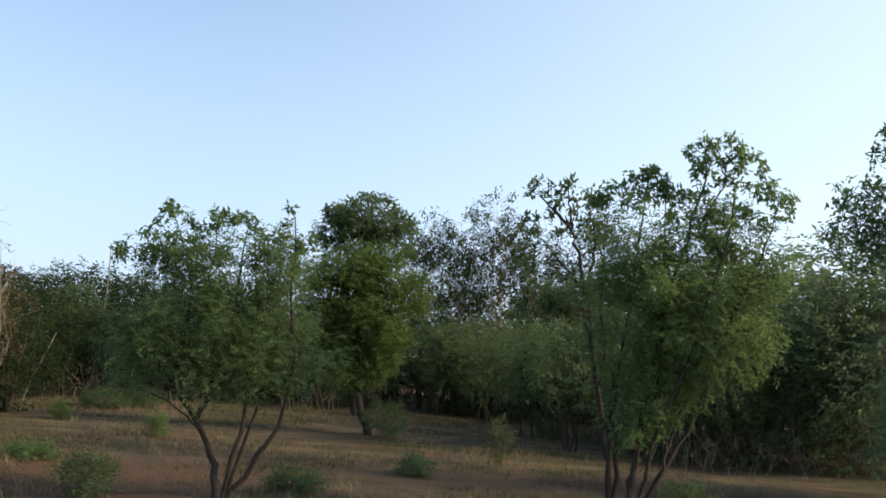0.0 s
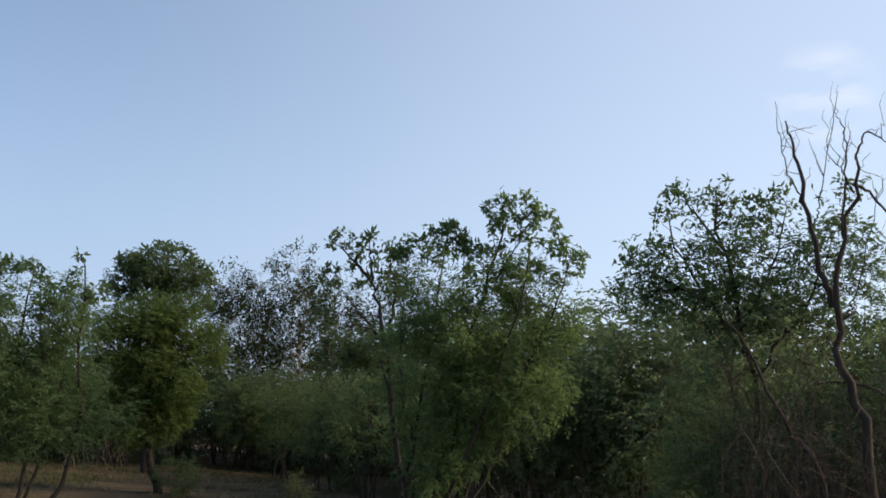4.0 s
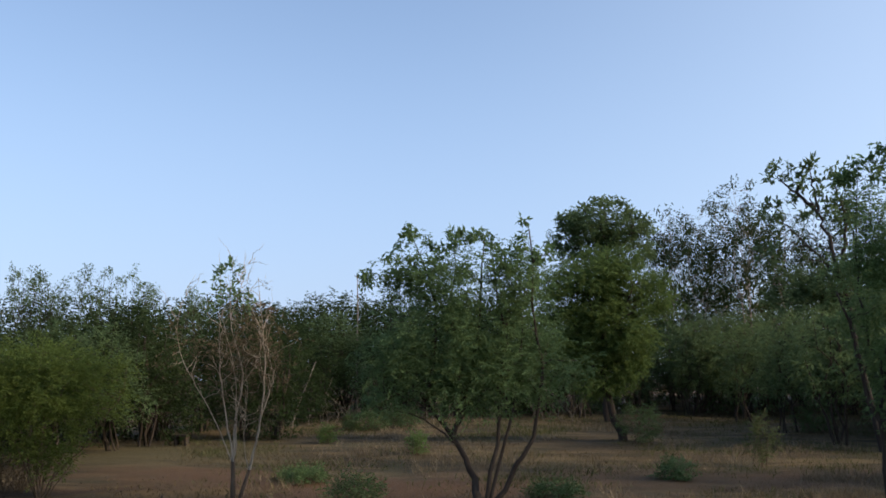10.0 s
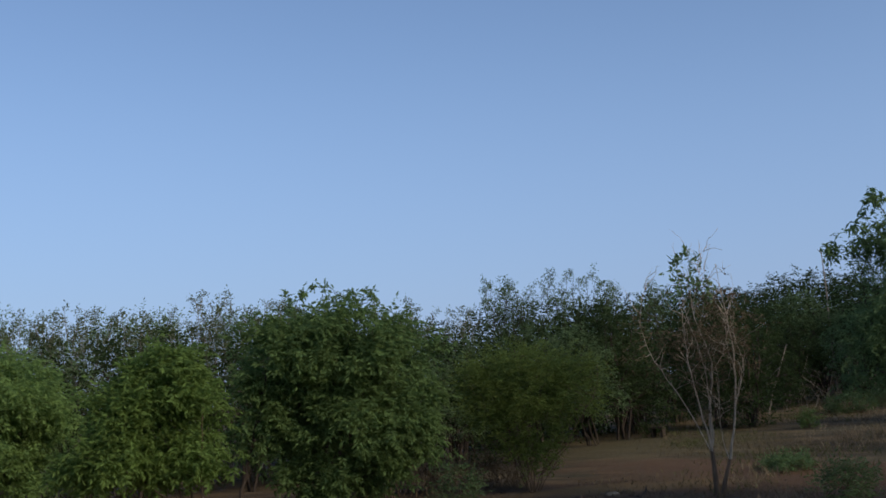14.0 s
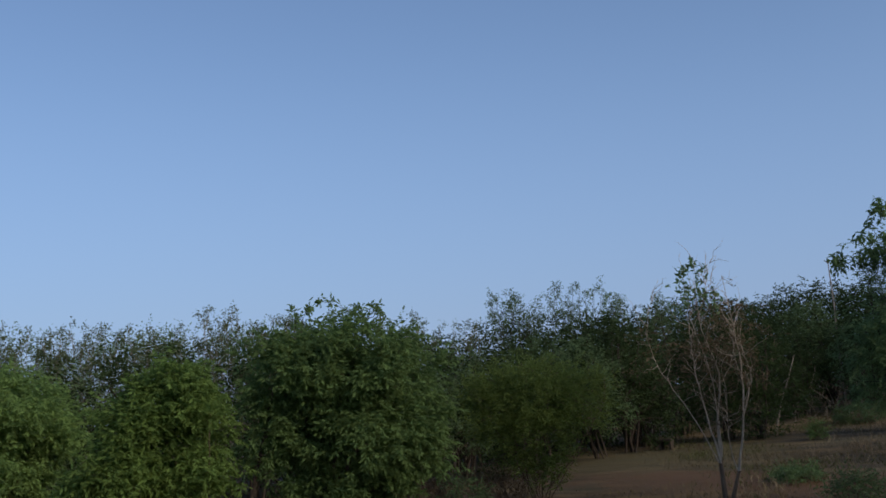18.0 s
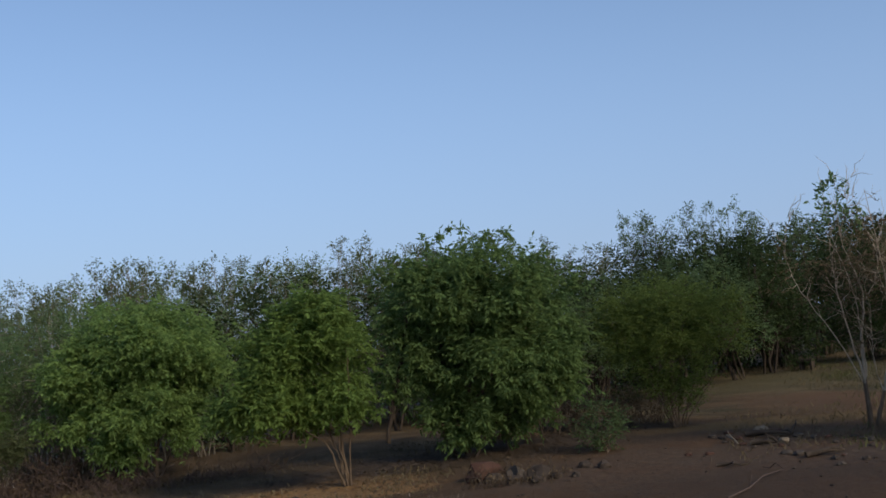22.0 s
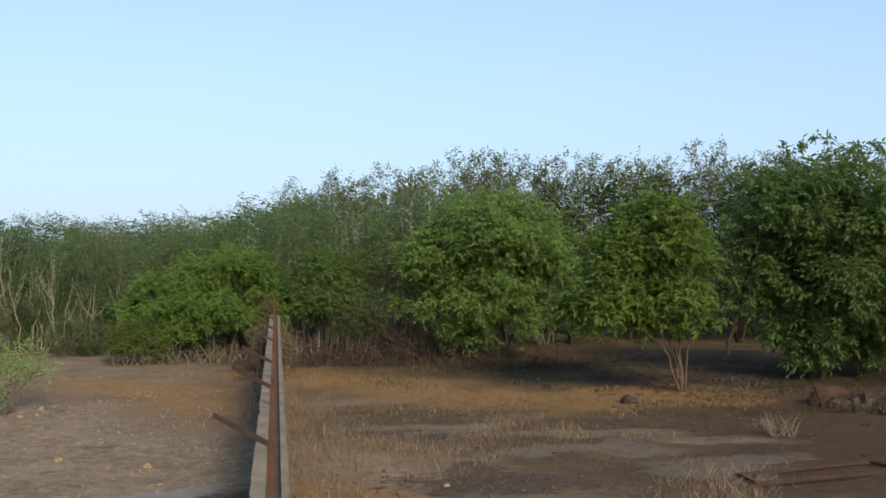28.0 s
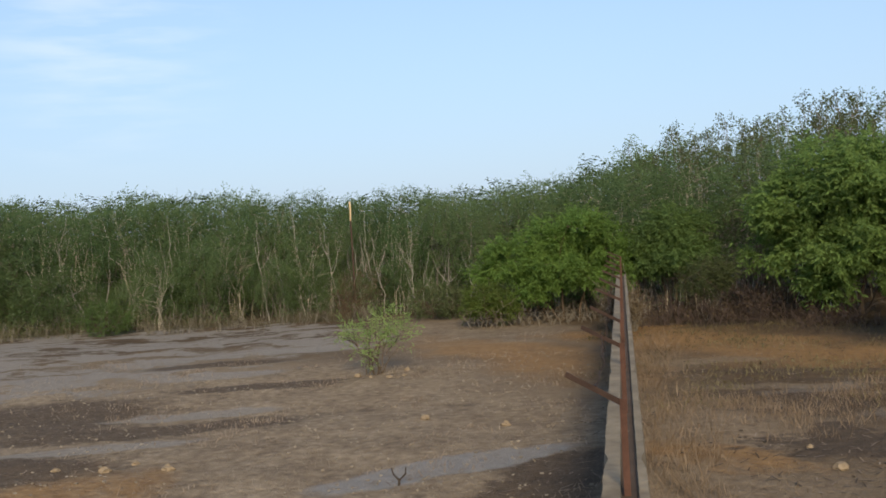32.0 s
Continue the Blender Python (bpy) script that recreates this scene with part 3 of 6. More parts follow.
def grow(name, label, az, d, blobs, limbs, tops, clumps, count, leaf_mat, bark_mat, seed, rachis=0.2, leaf=0.075, width=0.03, radius=0.2, droop=0.3, leaflets=7,
         tuft=0.12, tuft_leaves=22, per_tuft=0.055, shell=0.5, twig=0.02, flat=1.0, trunks=1, category="tree", limb_name="stem"):
    """A tree on its own: limbs as (radius, [(right, up), ...]), crown masses as (right, away, up, half width, half height), and zones of leaf tufts at the twigs' ends."""
    rng = np.random.default_rng(seed)
    x, y = at(az, d)
    root = thing(name, x, y, label, category)
    nodes, node_r = [], []
    for i, (r, pts) in enumerate(limbs):
        line = np.array(turned(az, [tuple(q) for q in smooth_line(rng, pts, 12, 0.12)]))
        if pts[0][1] < 0.3:
            line = np.vstack([line[:1] * (0.9, 0.9, 0) + (0, 0, -0.15), line])
        radii = r * (1 - 0.8 * np.linspace(0, 1, len(line)) ** 0.9)
        v, f = [], []
        tube(v, f, list(line), radii, 7 if r > 0.03 else 5)
        part("trunk" if i < trunks else limb_name, mesh_of(name + " limb", v, f, bark_mat, True), root)
        nodes += list(line[3:])
        node_r += list(radii[3:])
    nodes, node_r = np.array(nodes), np.array(node_r)
    full = [(r, w, u, rx - 0.08, 0.45 * (rx + rz), rz - 0.1) for r, w, u, rx, rz in blobs]
    cen, outw = sample_crown(rng, turned(az, full), clumps, shell)
    cen[:, 2] = np.maximum(cen[:, 2], 0.12)
    zones = [(r, 0.0, u, rx, max(0.8 * rx, 0.14), rz) for r, u, rx, rz in tops]
    n_tuft = int(sum(max(rx, 0.1) * max(rz, 0.1) for _, _, rx, rz in tops) / per_tuft ** 2 * 0.32)
    ends = np.array(turned(az, tufts(seed, zones, n_tuft, 0.0, per_tuft * 2.2))) if tops else np.zeros((0, 3))
    v, f = [], []
    for c in [*cen[::2], *ends]:
        cost = ((nodes - c) ** 2).sum(1) + np.maximum(nodes[:, 2] - c[2] + 0.1, 0) * 2.0
        j = int(cost.argmin())
        tube(v, f, list(bent(rng, nodes[j], c, 0.1, 5, 0.06)), np.linspace(min(node_r[j] * 0.6, twig), 0.004, 5), 3)
    tagged(part("twig_mass", mesh_of(name + " twigs", v, f, bark_mat, True), root), kind="stuff")
    lv, lf = sprays(rng, cen, outw, count, rachis, leaf, width, radius, droop, leaflets, flat)
    if len(ends):
        base = np.repeat(ends, tuft_leaves, 0) + rng.normal(0, per_tuft * 0.8, (len(ends) * tuft_leaves, 3))
        tv, tf = leaf_quads(rng, base, rng.normal(0, 0.8, base.shape) - (0, 0, 0.25), tuft, tuft * 0.42)
        lf, lv = np.concatenate([lf, tf + len(lv)]), np.concatenate([lv, tv])
    lv[:, 2] = np.maximum(lv[:, 2], 0.02)
    part("crown", mesh_of(name + " leaves", lv, lf, leaf_mat), root)
    return root


# ---- the trees that stand in the clearing ----
# airy tree with several stems
grow("tree", "airy olive tree with several dark leaning stems", 11.0, 17.7,
     [(-0.12, -0.22, 3.67, 1.03, 0.56), (-0.95, 0, 3.75, 0.47, 0.56), (0.72, 0.22, 3.77, 0.56, 0.56), (-0.47, -0.11, 2.92, 1.22, 0.56), (0.63, 0.11, 2.93, 0.75, 0.65), (-1.37, -0.22, 2.5, 0.7, 0.4), (1.45, 0.2, 2.3, 0.45, 0.4),
     (0.27, 0, 2.19, 0.94, 0.42), (1.1, 0.22, 2.74, 0.28, 0.56), (-0.55, -0.11, 2.19, 0.94, 0.42), (-1.4, 0.11, 1.8, 0.6, 0.25), (-0.09, -0.22, 1.78, 0.84, 0.28), (0.92, 0, 2.05, 0.42, 0.37)],
     [(0.085, [(0.04, 0.12), (-0.07, 0.55), (-0.4, 1.29), (-1.6, 2.74)]), (0.05, [(-0.37, 1.24), (-0.2, 1.65), (0.08, 3.11), (0.17, 4.37)]), (0.045, [(0.16, 0.12), (0.41, 1.82), (0.5, 2.74), (0.29, 4.23)]),
     (0.055, [(0.26, 0.12), (0.72, 0.85), (1.12, 1.6), (1.02, 2.9), (0.9, 4.57)]), (0.036, [(0.22, 0.17), (0.64, 1.64), (0.75, 2.56), (0.81, 3.49)]), (0.032, [(-0.81, 1.78), (-0.65, 2.55), (-0.62, 3.48),
     (-1.03, 4.45)]), (0.022, [(-0.2, 1.65), (-0.38, 2.74), (-0.35, 3.66), (-0.33, 4.46)]), (0.02, [(-0.28, 1.05), (-0.9, 1.5), (-1.75, 1.72)]), (0.018, [(-0.5, 1.4), (-1.1, 1.85), (-1.95, 2.0)]), (0.016, [(-1.28, 2.28), (-1.43, 3.1), (-1.23, 4.03)]), (0.016, [(-0.09, 2.19), (0.45, 2.65), (0.63, 3.48),
     (0.45, 4.09)])],
     [(-1.08, 4.42, 0.21, 0.23), (-1.23, 4.03, 0.26, 0.23), (-0.68, 4.3, 0.19, 0.19), (-0.31, 4.39, 0.17, 0.21), (0.15, 4.34, 0.33, 0.21), (0.9, 4.54, 0.15, 0.21), (1.02, 4.15, 0.33, 0.23),
     (-1.79, 3.77, 0.11, 0.11), (0.44, 4.05, 0.28, 0.19), (-0.58, 3.89, 0.42, 0.23), (0.63, 3.77, 0.37, 0.23), (-1.31, 3.66, 0.28, 0.23)], 400, 15, LEAF_OLIVE, BARK_DARK, 11, leaf=0.07, width=0.026, radius=0.26, trunks=4, limb_name="limb")
# dense round tree with a leaning trunk, and a tall dark one behind it
grow("tree", "dense dark tree with a yellow-green sunlit top", 3.7, 30.0,
     [(-0.7, -0.22, 4.52, 0.79, 0.63), (0.25, 0, 4.56, 0.79, 0.67), (1.04, 0.22, 3.95, 0.51, 0.63), (-1.49, -0.11, 3.88, 0.71, 0.71), (-0.38, 0.11, 3.56, 0.95, 0.71), (0.48, -0.22, 3.16, 0.79, 0.63),
     (-0.78, 0, 2.62, 0.87, 0.63), (0.09, 0.22, 2.22, 0.63, 0.54), (-0.36, -0.11, 1.57, 0.6, 0.41)],
     [(0.15, [(0.2, -0.02), (-0.14, 0.98), (-0.35, 1.76), (-0.22, 4.43)]), (0.06, [(-0.23, 1.45), (-0.7, 2.23), (-1.1, 3.33)]), (0.06, [(-0.24, 2.54), (0.25, 3.32), (0.57, 4.19)]), (0.04, [(-0.23, 3.01),
     (-0.7, 3.8), (-0.62, 4.75)])],
     [], 210, 30, LEAF_CROWN, BARK_DARK, 12, rachis=0.26, leaf=0.105, width=0.042, radius=0.4, flat=0.6, limb_name="limb")
grow("tree", "tall dark round-headed tree with hanging leaves", 3.9, 38.0,
     [(-0.14, -0.22, 6.9, 1.45, 0.84), (-1.16, 0, 6.5, 0.9, 0.76), (0.87, 0.22, 6.39, 0.9, 0.76), (-0.35, -0.11, 5.68, 1.51, 0.8)],
     [(0.15, [(-0.17, -1.06), (-0.2, 1.48), (-0.15, 5.88), (-0.04, 7.52)]), (0.08, [(-0.17, 3.46), (-0.75, 5.48), (-1.26, 6.8)]), (0.08, [(-0.17, 4.26), (0.46, 5.88), (0.97, 6.9)]), (0.06, [(-0.15, 5.88),
     (-0.55, 6.9), (-0.75, 7.42)])],
     [(-0.14, 7.35, 1, 0.44), (-1.16, 6.8, 0.7, 0.5), (0.87, 6.8, 0.7, 0.44), (-0.15, 6.49, 1.2, 0.6), (-1.56, 6.29, 0.4, 0.5)], 150, 12, LEAF_DARK, BARK_DARK, 13, rachis=0.28, leaf=0.14, width=0.045, radius=0.26, droop=0.6, tuft=0.2, per_tuft=0.1, limb_name="limb")
# open spreading tree, partly hidden
grow("tree", "open spreading tree with dark crooked limbs and tufted leaves", -7.6, 24.0,
     [(-0.14, -0.22, 3.9, 0.7, 0.5), (-0.88, 0, 3.8, 0.76, 0.45), (0.26, 0.22, 5.43, 0.4, 0.45)],
     [(0.07, [(0.71, 0.4), (0.1, 4.18), (-0.24, 5.26), (-0.47, 5.71)]), (0.05, [(-0.38, 5.51), (-0.78, 5.91), (-1.11, 6.25)]), (0.05, [(0.1, 4.18), (0.27, 5.18), (0.03, 6.05)]), (0.04, [(-0.3, 5.32),
     (-0.45, 6.41)]), (0.04, [(0.11, 3.93), (-0.5, 4.69), (-1.04, 5.22)])],
     [(-1.17, 6.35, 0.19, 0.19), (-0.83, 6.27, 0.23, 0.18), (-0.45, 6.39, 0.19, 0.19), (-0.03, 6.13, 0.25, 0.18), (-0.59, 5.87, 0.51, 0.18), (-1.1, 5.47, 0.51, 0.28), (-0.24, 5.26, 0.63, 0.35),
     (-1.31, 4.46, 0.3, 0.3)], 60, 12, LEAF_DARK, BARK_DARK, 24, leaf=0.1, width=0.04, tuft=0.15, per_tuft=0.075, limb_name="limb")
# tall many-stemmed tree
grow("tree", "tall many-stemmed green tree with an uneven tufted top", -9.7, 17.8,
     [(0.25, -0.22, 4.72, 0.66, 0.56), (0.96, 0, 4.83, 0.56, 0.47), (1.65, 0.22, 4.85, 0.66, 0.56), (2.23, -0.11, 4.51, 0.47, 0.56), (-0.21, 0.11, 4.18, 0.56, 0.56), (0.58, -0.22, 3.97, 0.75, 0.56),
     (1.44, 0, 3.95, 0.75, 0.56), (2.1, 0.22, 3.57, 0.66, 0.75), (-0.06, -0.11, 3.26, 0.75, 0.56), (0.89, 0.11, 3.06, 0.85, 0.56), (1.73, -0.22, 2.87, 0.66, 0.56), (0.26, 0, 2.44, 0.75, 0.42),
     (1.11, 0.22, 2.35, 0.47, 0.38), (0.35, -0.2, 1.75, 0.6, 0.35), (0.95, 0, 1.9, 0.45, 0.32), (0.25, 0.1, 1.2, 0.36, 0.26)],
     [(0.065, [(-0.02, 0.06), (-0.19, 1.4), (-0.4, 2.63), (-0.64, 3.45)]), (0.055, [(0.08, 0.07), (-0.07, 1.46), (-0.08, 2.17), (0.34, 5.67)]), (0.062, [(0.22, 0.07), (0.56, 3.43), (1.12, 4.87),
     (1.28, 6.09)]), (0.075, [(0.42, 0.07), (0.66, 0.72), (1.05, 1.45), (1.4, 2.02)]), (0.03, [(1.36, 1.95), (1.38, 2.2), (1.33, 2.45)]), (0.034, [(0.7, 0.8), (0.95, 1.7), (1.3, 2.6)]), (0.05, [(0.34, 0.07), (0.39, 0.85), (1.33, 3.41), (1.7, 5.49)]), (0.042, [(0.28, 0.15), (0.21, 0.76), (0.68, 2.26),
     (0.63, 5.4)]), (0.036, [(1.29, 2.0), (1.75, 3.4), (2.16, 4.47), (2.42, 5.36)]), (0.024, [(-0.08, 2.17), (-0.29, 3.08), (-0.39, 4.18), (-0.28, 5.19)]), (0.022, [(1.12, 4.87), (1.53, 5.5), (1.61, 6.19)])],
     [(1.61, 6.22, 0.23, 0.19), (1.19, 6.17, 0.24, 0.21), (1.88, 5.99, 0.28, 0.21), (1.35, 5.83, 0.33, 0.21), (2.03, 5.61, 0.33, 0.24), (1.68, 5.44, 0.47, 0.24), (1.09, 5.84, 0.14, 0.21),
     (2.49, 5.43, 0.17, 0.13), (2.27, 5.23, 0.42, 0.21), (0.38, 5.76, 0.13, 0.13), (0.15, 5.61, 0.21, 0.13), (0.6, 5.54, 0.14, 0.15), (-0.08, 5.39, 0.38, 0.17), (0.36, 5.23, 0.47, 0.24),
     (0.89, 5.3, 0.28, 0.21), (-0.4, 5.26, 0.19, 0.13), (1.4, 4.95, 0.85, 0.24)], 300, 24, LEAF_TALL, BARK_DARK, 14, leaf=0.07, width=0.027, radius=0.25, flat=0.7, trunks=6, limb_name="limb")
# broad tree behind the dead one
grow("tree", "large dark tree with long leaves against the bright sky", -25.5, 24.0,
     [(-0.76, -0.22, 6.26, 1.27, 0.89), (0.81, 0, 6.29, 1.39, 1.08), (2.22, 0.22, 6.56, 1.14, 0.95), (-0.13, -0.11, 5.32, 1.65, 0.63), (-1.49, 0.11, 5.67, 0.82, 0.63), (1.64, -0.22, 5.19, 1.52, 0.63),
     (2.79, 0, 5.84, 0.76, 0.89)],
     [(0.09, [(0.95, 0.05), (0.85, 1.5), (0.59, 4.3), (-0.04, 6.91), (-0.17, 7.94)]), (0.045, [(0.62, 4.18), (-0.38, 5.51), (-1.14, 6.9), (-1.29, 7.68)]), (0.045, [(0.47, 5.03), (1.05, 6.29), (1.34, 7.56)]),
     (0.04, [(0.69, 3.82), (1.87, 5.57), (2.52, 7.57)]), (0.045, [(-0.38, 5.51), (-1.37, 5.99), (-1.95, 6.43)]), (0.04, [(0.09, 6.53), (-0.6, 7.42), (-0.98, 7.94)])],
     [(-1.04, 7.91, 0.28, 0.18), (-0.11, 8.05, 0.19, 0.19), (-1.22, 7.42, 0.25, 0.32), (-0.6, 7.52, 0.57, 0.35), (-1.88, 6.47, 0.35, 0.23), (-1.38, 6.31, 0.76, 0.53), (-0.28, 6.91, 0.76, 0.57),
     (0.44, 7.49, 0.63, 0.35), (0.81, 6.6, 0.76, 0.7), (-0.75, 5.69, 1.01, 0.51), (1.28, 7.63, 0.63, 0.3), (2.58, 7.8, 0.57, 0.35), (2.45, 6.82, 0.76, 0.57), (1.64, 6.3, 0.76, 0.57),
     (0.46, 5.47, 1.01, 0.57), (-1.87, 5.82, 0.57, 0.46)], 230, 8, LEAF_OLIVE, BARK_DARK, 15, rachis=0.28, leaf=0.13, width=0.042, radius=0.36, tuft=0.17, tuft_leaves=15, per_tuft=0.1, limb_name="limb")
# pale bare tree with thin stems
def bare_tree(az, d, seed):
    rng = np.random.default_rng(seed)
    x, y = at(az, d)
    root = thing("bare_tree", x, y, "thin pale many-stemmed tree, nearly bare, with a small leafy tip", "tree")
    stems = [([(0.27, 0.6), (0.46, 1.55), (0.53, 2.45), (0.42, 3.3), (0.36, 4.0)], 0.026), ([(0.46, 1.55), (0.58, 1.9), (0.67, 2.2), (0.6, 2.6), (0.47, 3.0)], 0.016),
             ([(-0.03, 0.75), (0.0, 1.6), (0.15, 2.2), (0.02, 2.75), (-0.13, 3.2), (-0.12, 4.1)], 0.026), ([(-0.03, 0.75), (-0.19, 1.75), (-0.3, 2.5), (-0.3, 3.1)], 0.02),
             ([(-0.03, 0.7), (-0.35, 1.48), (-0.73, 2.15), (-1.0, 2.6), (-1.08, 3.2), (-0.85, 3.9)], 0.012), ([(0.0, 0.85), (0.03, 1.6), (-0.03, 2.4), (-0.25, 3.2), (-0.32, 4.15)], 0.017),
             ([(0.14, 2.15), (0.28, 2.35), (0.42, 2.6), (0.44, 3.0)], 0.009), ([(0.25, 0.55), (0.14, 1.2), (0.22, 2.0), (0.1, 2.9)], 0.012), ([(-0.13, 3.3), (0.05, 3.8), (0.18, 4.3)], 0.008)]
    sv, sf, tips = [], [], []
    for k, (stem, thick) in enumerate(stems):
        n = len(stem)
        pts = np.array([(p, 0.22 * (k % 3 - 1) * max(q, 0) / 4, q) for p, q in stem])
        t = np.linspace(0, n - 1, 17)
        line = np.stack([np.interp(t, range(n), pts[:, c]) for c in range(3)], 1)
        for _ in range(2):
            line[1:-1] = (line[:-2] + 2 * line[1:-1] + line[2:]) / 4
        line[1:] += rng.normal(0, 0.008, (16, 3))
        line = np.array(turned(az, [tuple(p) for p in line]))
        size = thick * (1 - 0.88 * np.linspace(0, 1, 17) ** 0.75)
        tube(sv, sf, list(line), size, 6)
        for _ in range(16):
            a = line[rng.integers(5, 17)]
            tip = a + rng.normal(0, 0.22, 3) + (0, 0, 0.32)
            tube(sv, sf, list(bent(rng, a, tip, 0.1, 5)), np.linspace(0.007, 0.002, 5), 3)
            tips.append(tip)
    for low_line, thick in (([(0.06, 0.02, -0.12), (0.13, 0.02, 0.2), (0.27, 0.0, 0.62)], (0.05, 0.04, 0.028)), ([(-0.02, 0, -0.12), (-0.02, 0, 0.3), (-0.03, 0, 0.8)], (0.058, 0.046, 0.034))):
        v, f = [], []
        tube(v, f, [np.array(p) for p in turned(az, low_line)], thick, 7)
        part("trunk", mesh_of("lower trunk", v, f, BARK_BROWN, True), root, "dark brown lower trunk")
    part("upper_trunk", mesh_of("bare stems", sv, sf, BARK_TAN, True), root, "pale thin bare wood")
    low = np.array([p for p in tips if 1.3 < p[2] < 3.6])
    v, f = sprays(rng, low, unit(rng.normal(0, 1, low.shape)), 8, 0.16, 0.075, 0.02, 0.3, 0.2, 5)
    part("dry_foliage", mesh_of("dry foliage", v, f, LEAF_DRY), root, "dry brown leaves on thin twigs")
    places = np.array(turned(az, tufts(17, [(-0.18, 0, 3.9, 0.24, 0.2, 0.36), (-0.15, 0, 3.5, 0.42, 0.3, 0.25)], 28)))
    base = np.repeat(places, 16, 0) + rng.normal(0, 0.05, (len(places) * 16, 3))
    v, f = leaf_quads(rng, base, rng.normal(0, 0.8, base.shape), 0.12, 0.05)
    part("crown", mesh_of("bare tree tip", v, f, LEAF_OLIVE), root, "small tuft of green leaves")


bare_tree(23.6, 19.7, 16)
# vase-shaped shrub
grow("shrub", "vase-shaped olive shrub with many thin stems", 33.05, 21.6,
     [(0.05, -0.22, 1.99, 1.2, 0.57), (-0.73, 0, 1.84, 0.66, 0.63), (0.88, 0.22, 1.8, 0.66, 0.63), (-0.03, -0.11, 1.28, 1, 0.63), (0.13, 0.11, 0.71, 0.51, 0.41), (0.0, 0.1, 2.5, 1.2, 0.45), (-0.95, 0.1, 2.35, 0.6, 0.45), (1.05, 0.1, 2.3, 0.6, 0.45)],
     [(0.022, [(-0.02, -0.15), (-0.03, 0.03), (-0.26, 0.63), (-1.03, 2.09)]), (0.02, [(-0.02, -0.15), (-0.12, 0.35), (-0.4, 1.36), (-0.56, 2.38)]), (0.02, [(-0.01, -0.15), (-0.04, 0.34), (-0.09, 1.23),
     (-0.05, 2.56)]), (0.02, [(-0.01, -0.15), (0.08, 0.44), (0.21, 1.31), (0.43, 2.51)]), (0.02, [(0, -0.15), (0.17, 0.33), (0.54, 1.07), (0.94, 2.35)]), (0.022, [(0.02, -0.16), (0.31, 0.43), (0.92, 1.14),
     (1.35, 1.76)]), (0.016, [(-0.03, -0.15), (-0.23, 0.36), (-0.39, 0.92), (-0.76, 1.51)]), (0.016, [(0.02, -0.16), (0.29, 0.21), (0.66, 0.73), (0.96, 1.03)]), (0.016, [(-0.02, -0.15), (0.03, 0.56),
     (0.06, 1.55), (0.23, 2.64)])],
     [], 380, 11, LEAF_VASE, BARK_BROWN, 18, rachis=0.2, leaf=0.075, width=0.024, radius=0.18, droop=0.0, trunks=0, category="shrub")
# three dense trees along the orange bank
grow("tree", "large dense green tree with foliage almost to the ground", 44.2, 20.5,
     [(0.43, -0.22, 3.21, 1.57, 0.81), (-0.67, 0, 2.99, 0.92, 0.97), (1.57, 0.22, 2.67, 1.03, 1.03), (0.84, -0.11, 1.76, 1.41, 0.92), (-0.78, 0.11, 1.8, 0.81, 0.7), (1.77, -0.22, 1.46, 0.6, 0.7),
     (-0.01, 0, 0.82, 0.87, 0.6), (1.07, 0.22, 0.88, 0.92, 0.49), (0.99, -0.11, 3.92, 0.39, 0.22)],
     [(0.07, [(-0.02, -0.19), (0.12, 0.75), (0.35, 1.81), (0.99, 3.92)]), (0.045, [(-1.43, 0.41), (-1.26, 1.31), (-0.97, 2.14), (-0.76, 3.21)]), (0.05, [(0.16, 0.86), (0.84, 1.76), (1.58, 2.78)]),
     (0.045, [(0.12, 0.75), (-0.24, 1.86), (-0.41, 3.51)]), (0.035, [(0.12, -0.1), (0.5, 0.51), (1.32, 1.18), (2.02, 1.76)]), (0.03, [(-0.1, -0.08), (-0.37, 0.48), (-0.54, 0.92)])],
     [(0.24, 4.34, 0.11, 0.09), (1.01, 4.08, 0.32, 0.13), (-0.24, 4.09, 0.43, 0.13)], 330, 24, LEAF_GREEN, BARK_DARK, 19, leaf=0.125, width=0.05, radius=0.27, droop=0.4, flat=0.85, leaflets=6, trunks=2, limb_name="limb")
grow("tree", "yellow-green tree with drooping leaves and pale thin stems", 50.6, 18.9,
     [(-0.37, -0.22, 2.88, 0.72, 0.55), (-0.96, 0, 2.34, 0.68, 0.5), (0.12, 0.22, 2.24, 0.42, 0.55), (-1.42, -0.11, 1.59, 0.78, 0.45), (-0.43, 0.11, 1.59, 0.78, 0.45), (0.25, -0.22, 1.45, 0.42, 0.32),
     (-1.93, 0, 1.34, 0.42, 0.22)],
     [(0.034, [(0.05, -0.17), (-0.02, 1.16), (-0.2, 1.97), (-0.35, 3.18)]), (0.026, [(0.03, -0.17), (-0.2, 1.09), (-0.72, 1.72), (-1.12, 2.25)]), (0.026, [(0.01, -0.17), (-0.2, 0.8), (-1.04, 1.36),
     (-1.72, 1.42)]), (0.024, [(0.07, -0.17), (0.12, 0.5), (0.2, 1.63), (0.22, 2.23)]), (0.02, [(0.04, -0.17), (-0.06, 0.88), (-0.16, 1.27), (-0.58, 2.2)]), (0.018, [(0.05, -0.14), (-0.04, 0.48),
     (-0.29, 0.94)])],
     [], 170, 20, LEAF_YELLOW, BARK_BROWN, 20, leaf=0.125, width=0.05, radius=0.27, droop=0.4, flat=0.85, leaflets=6, trunks=0)
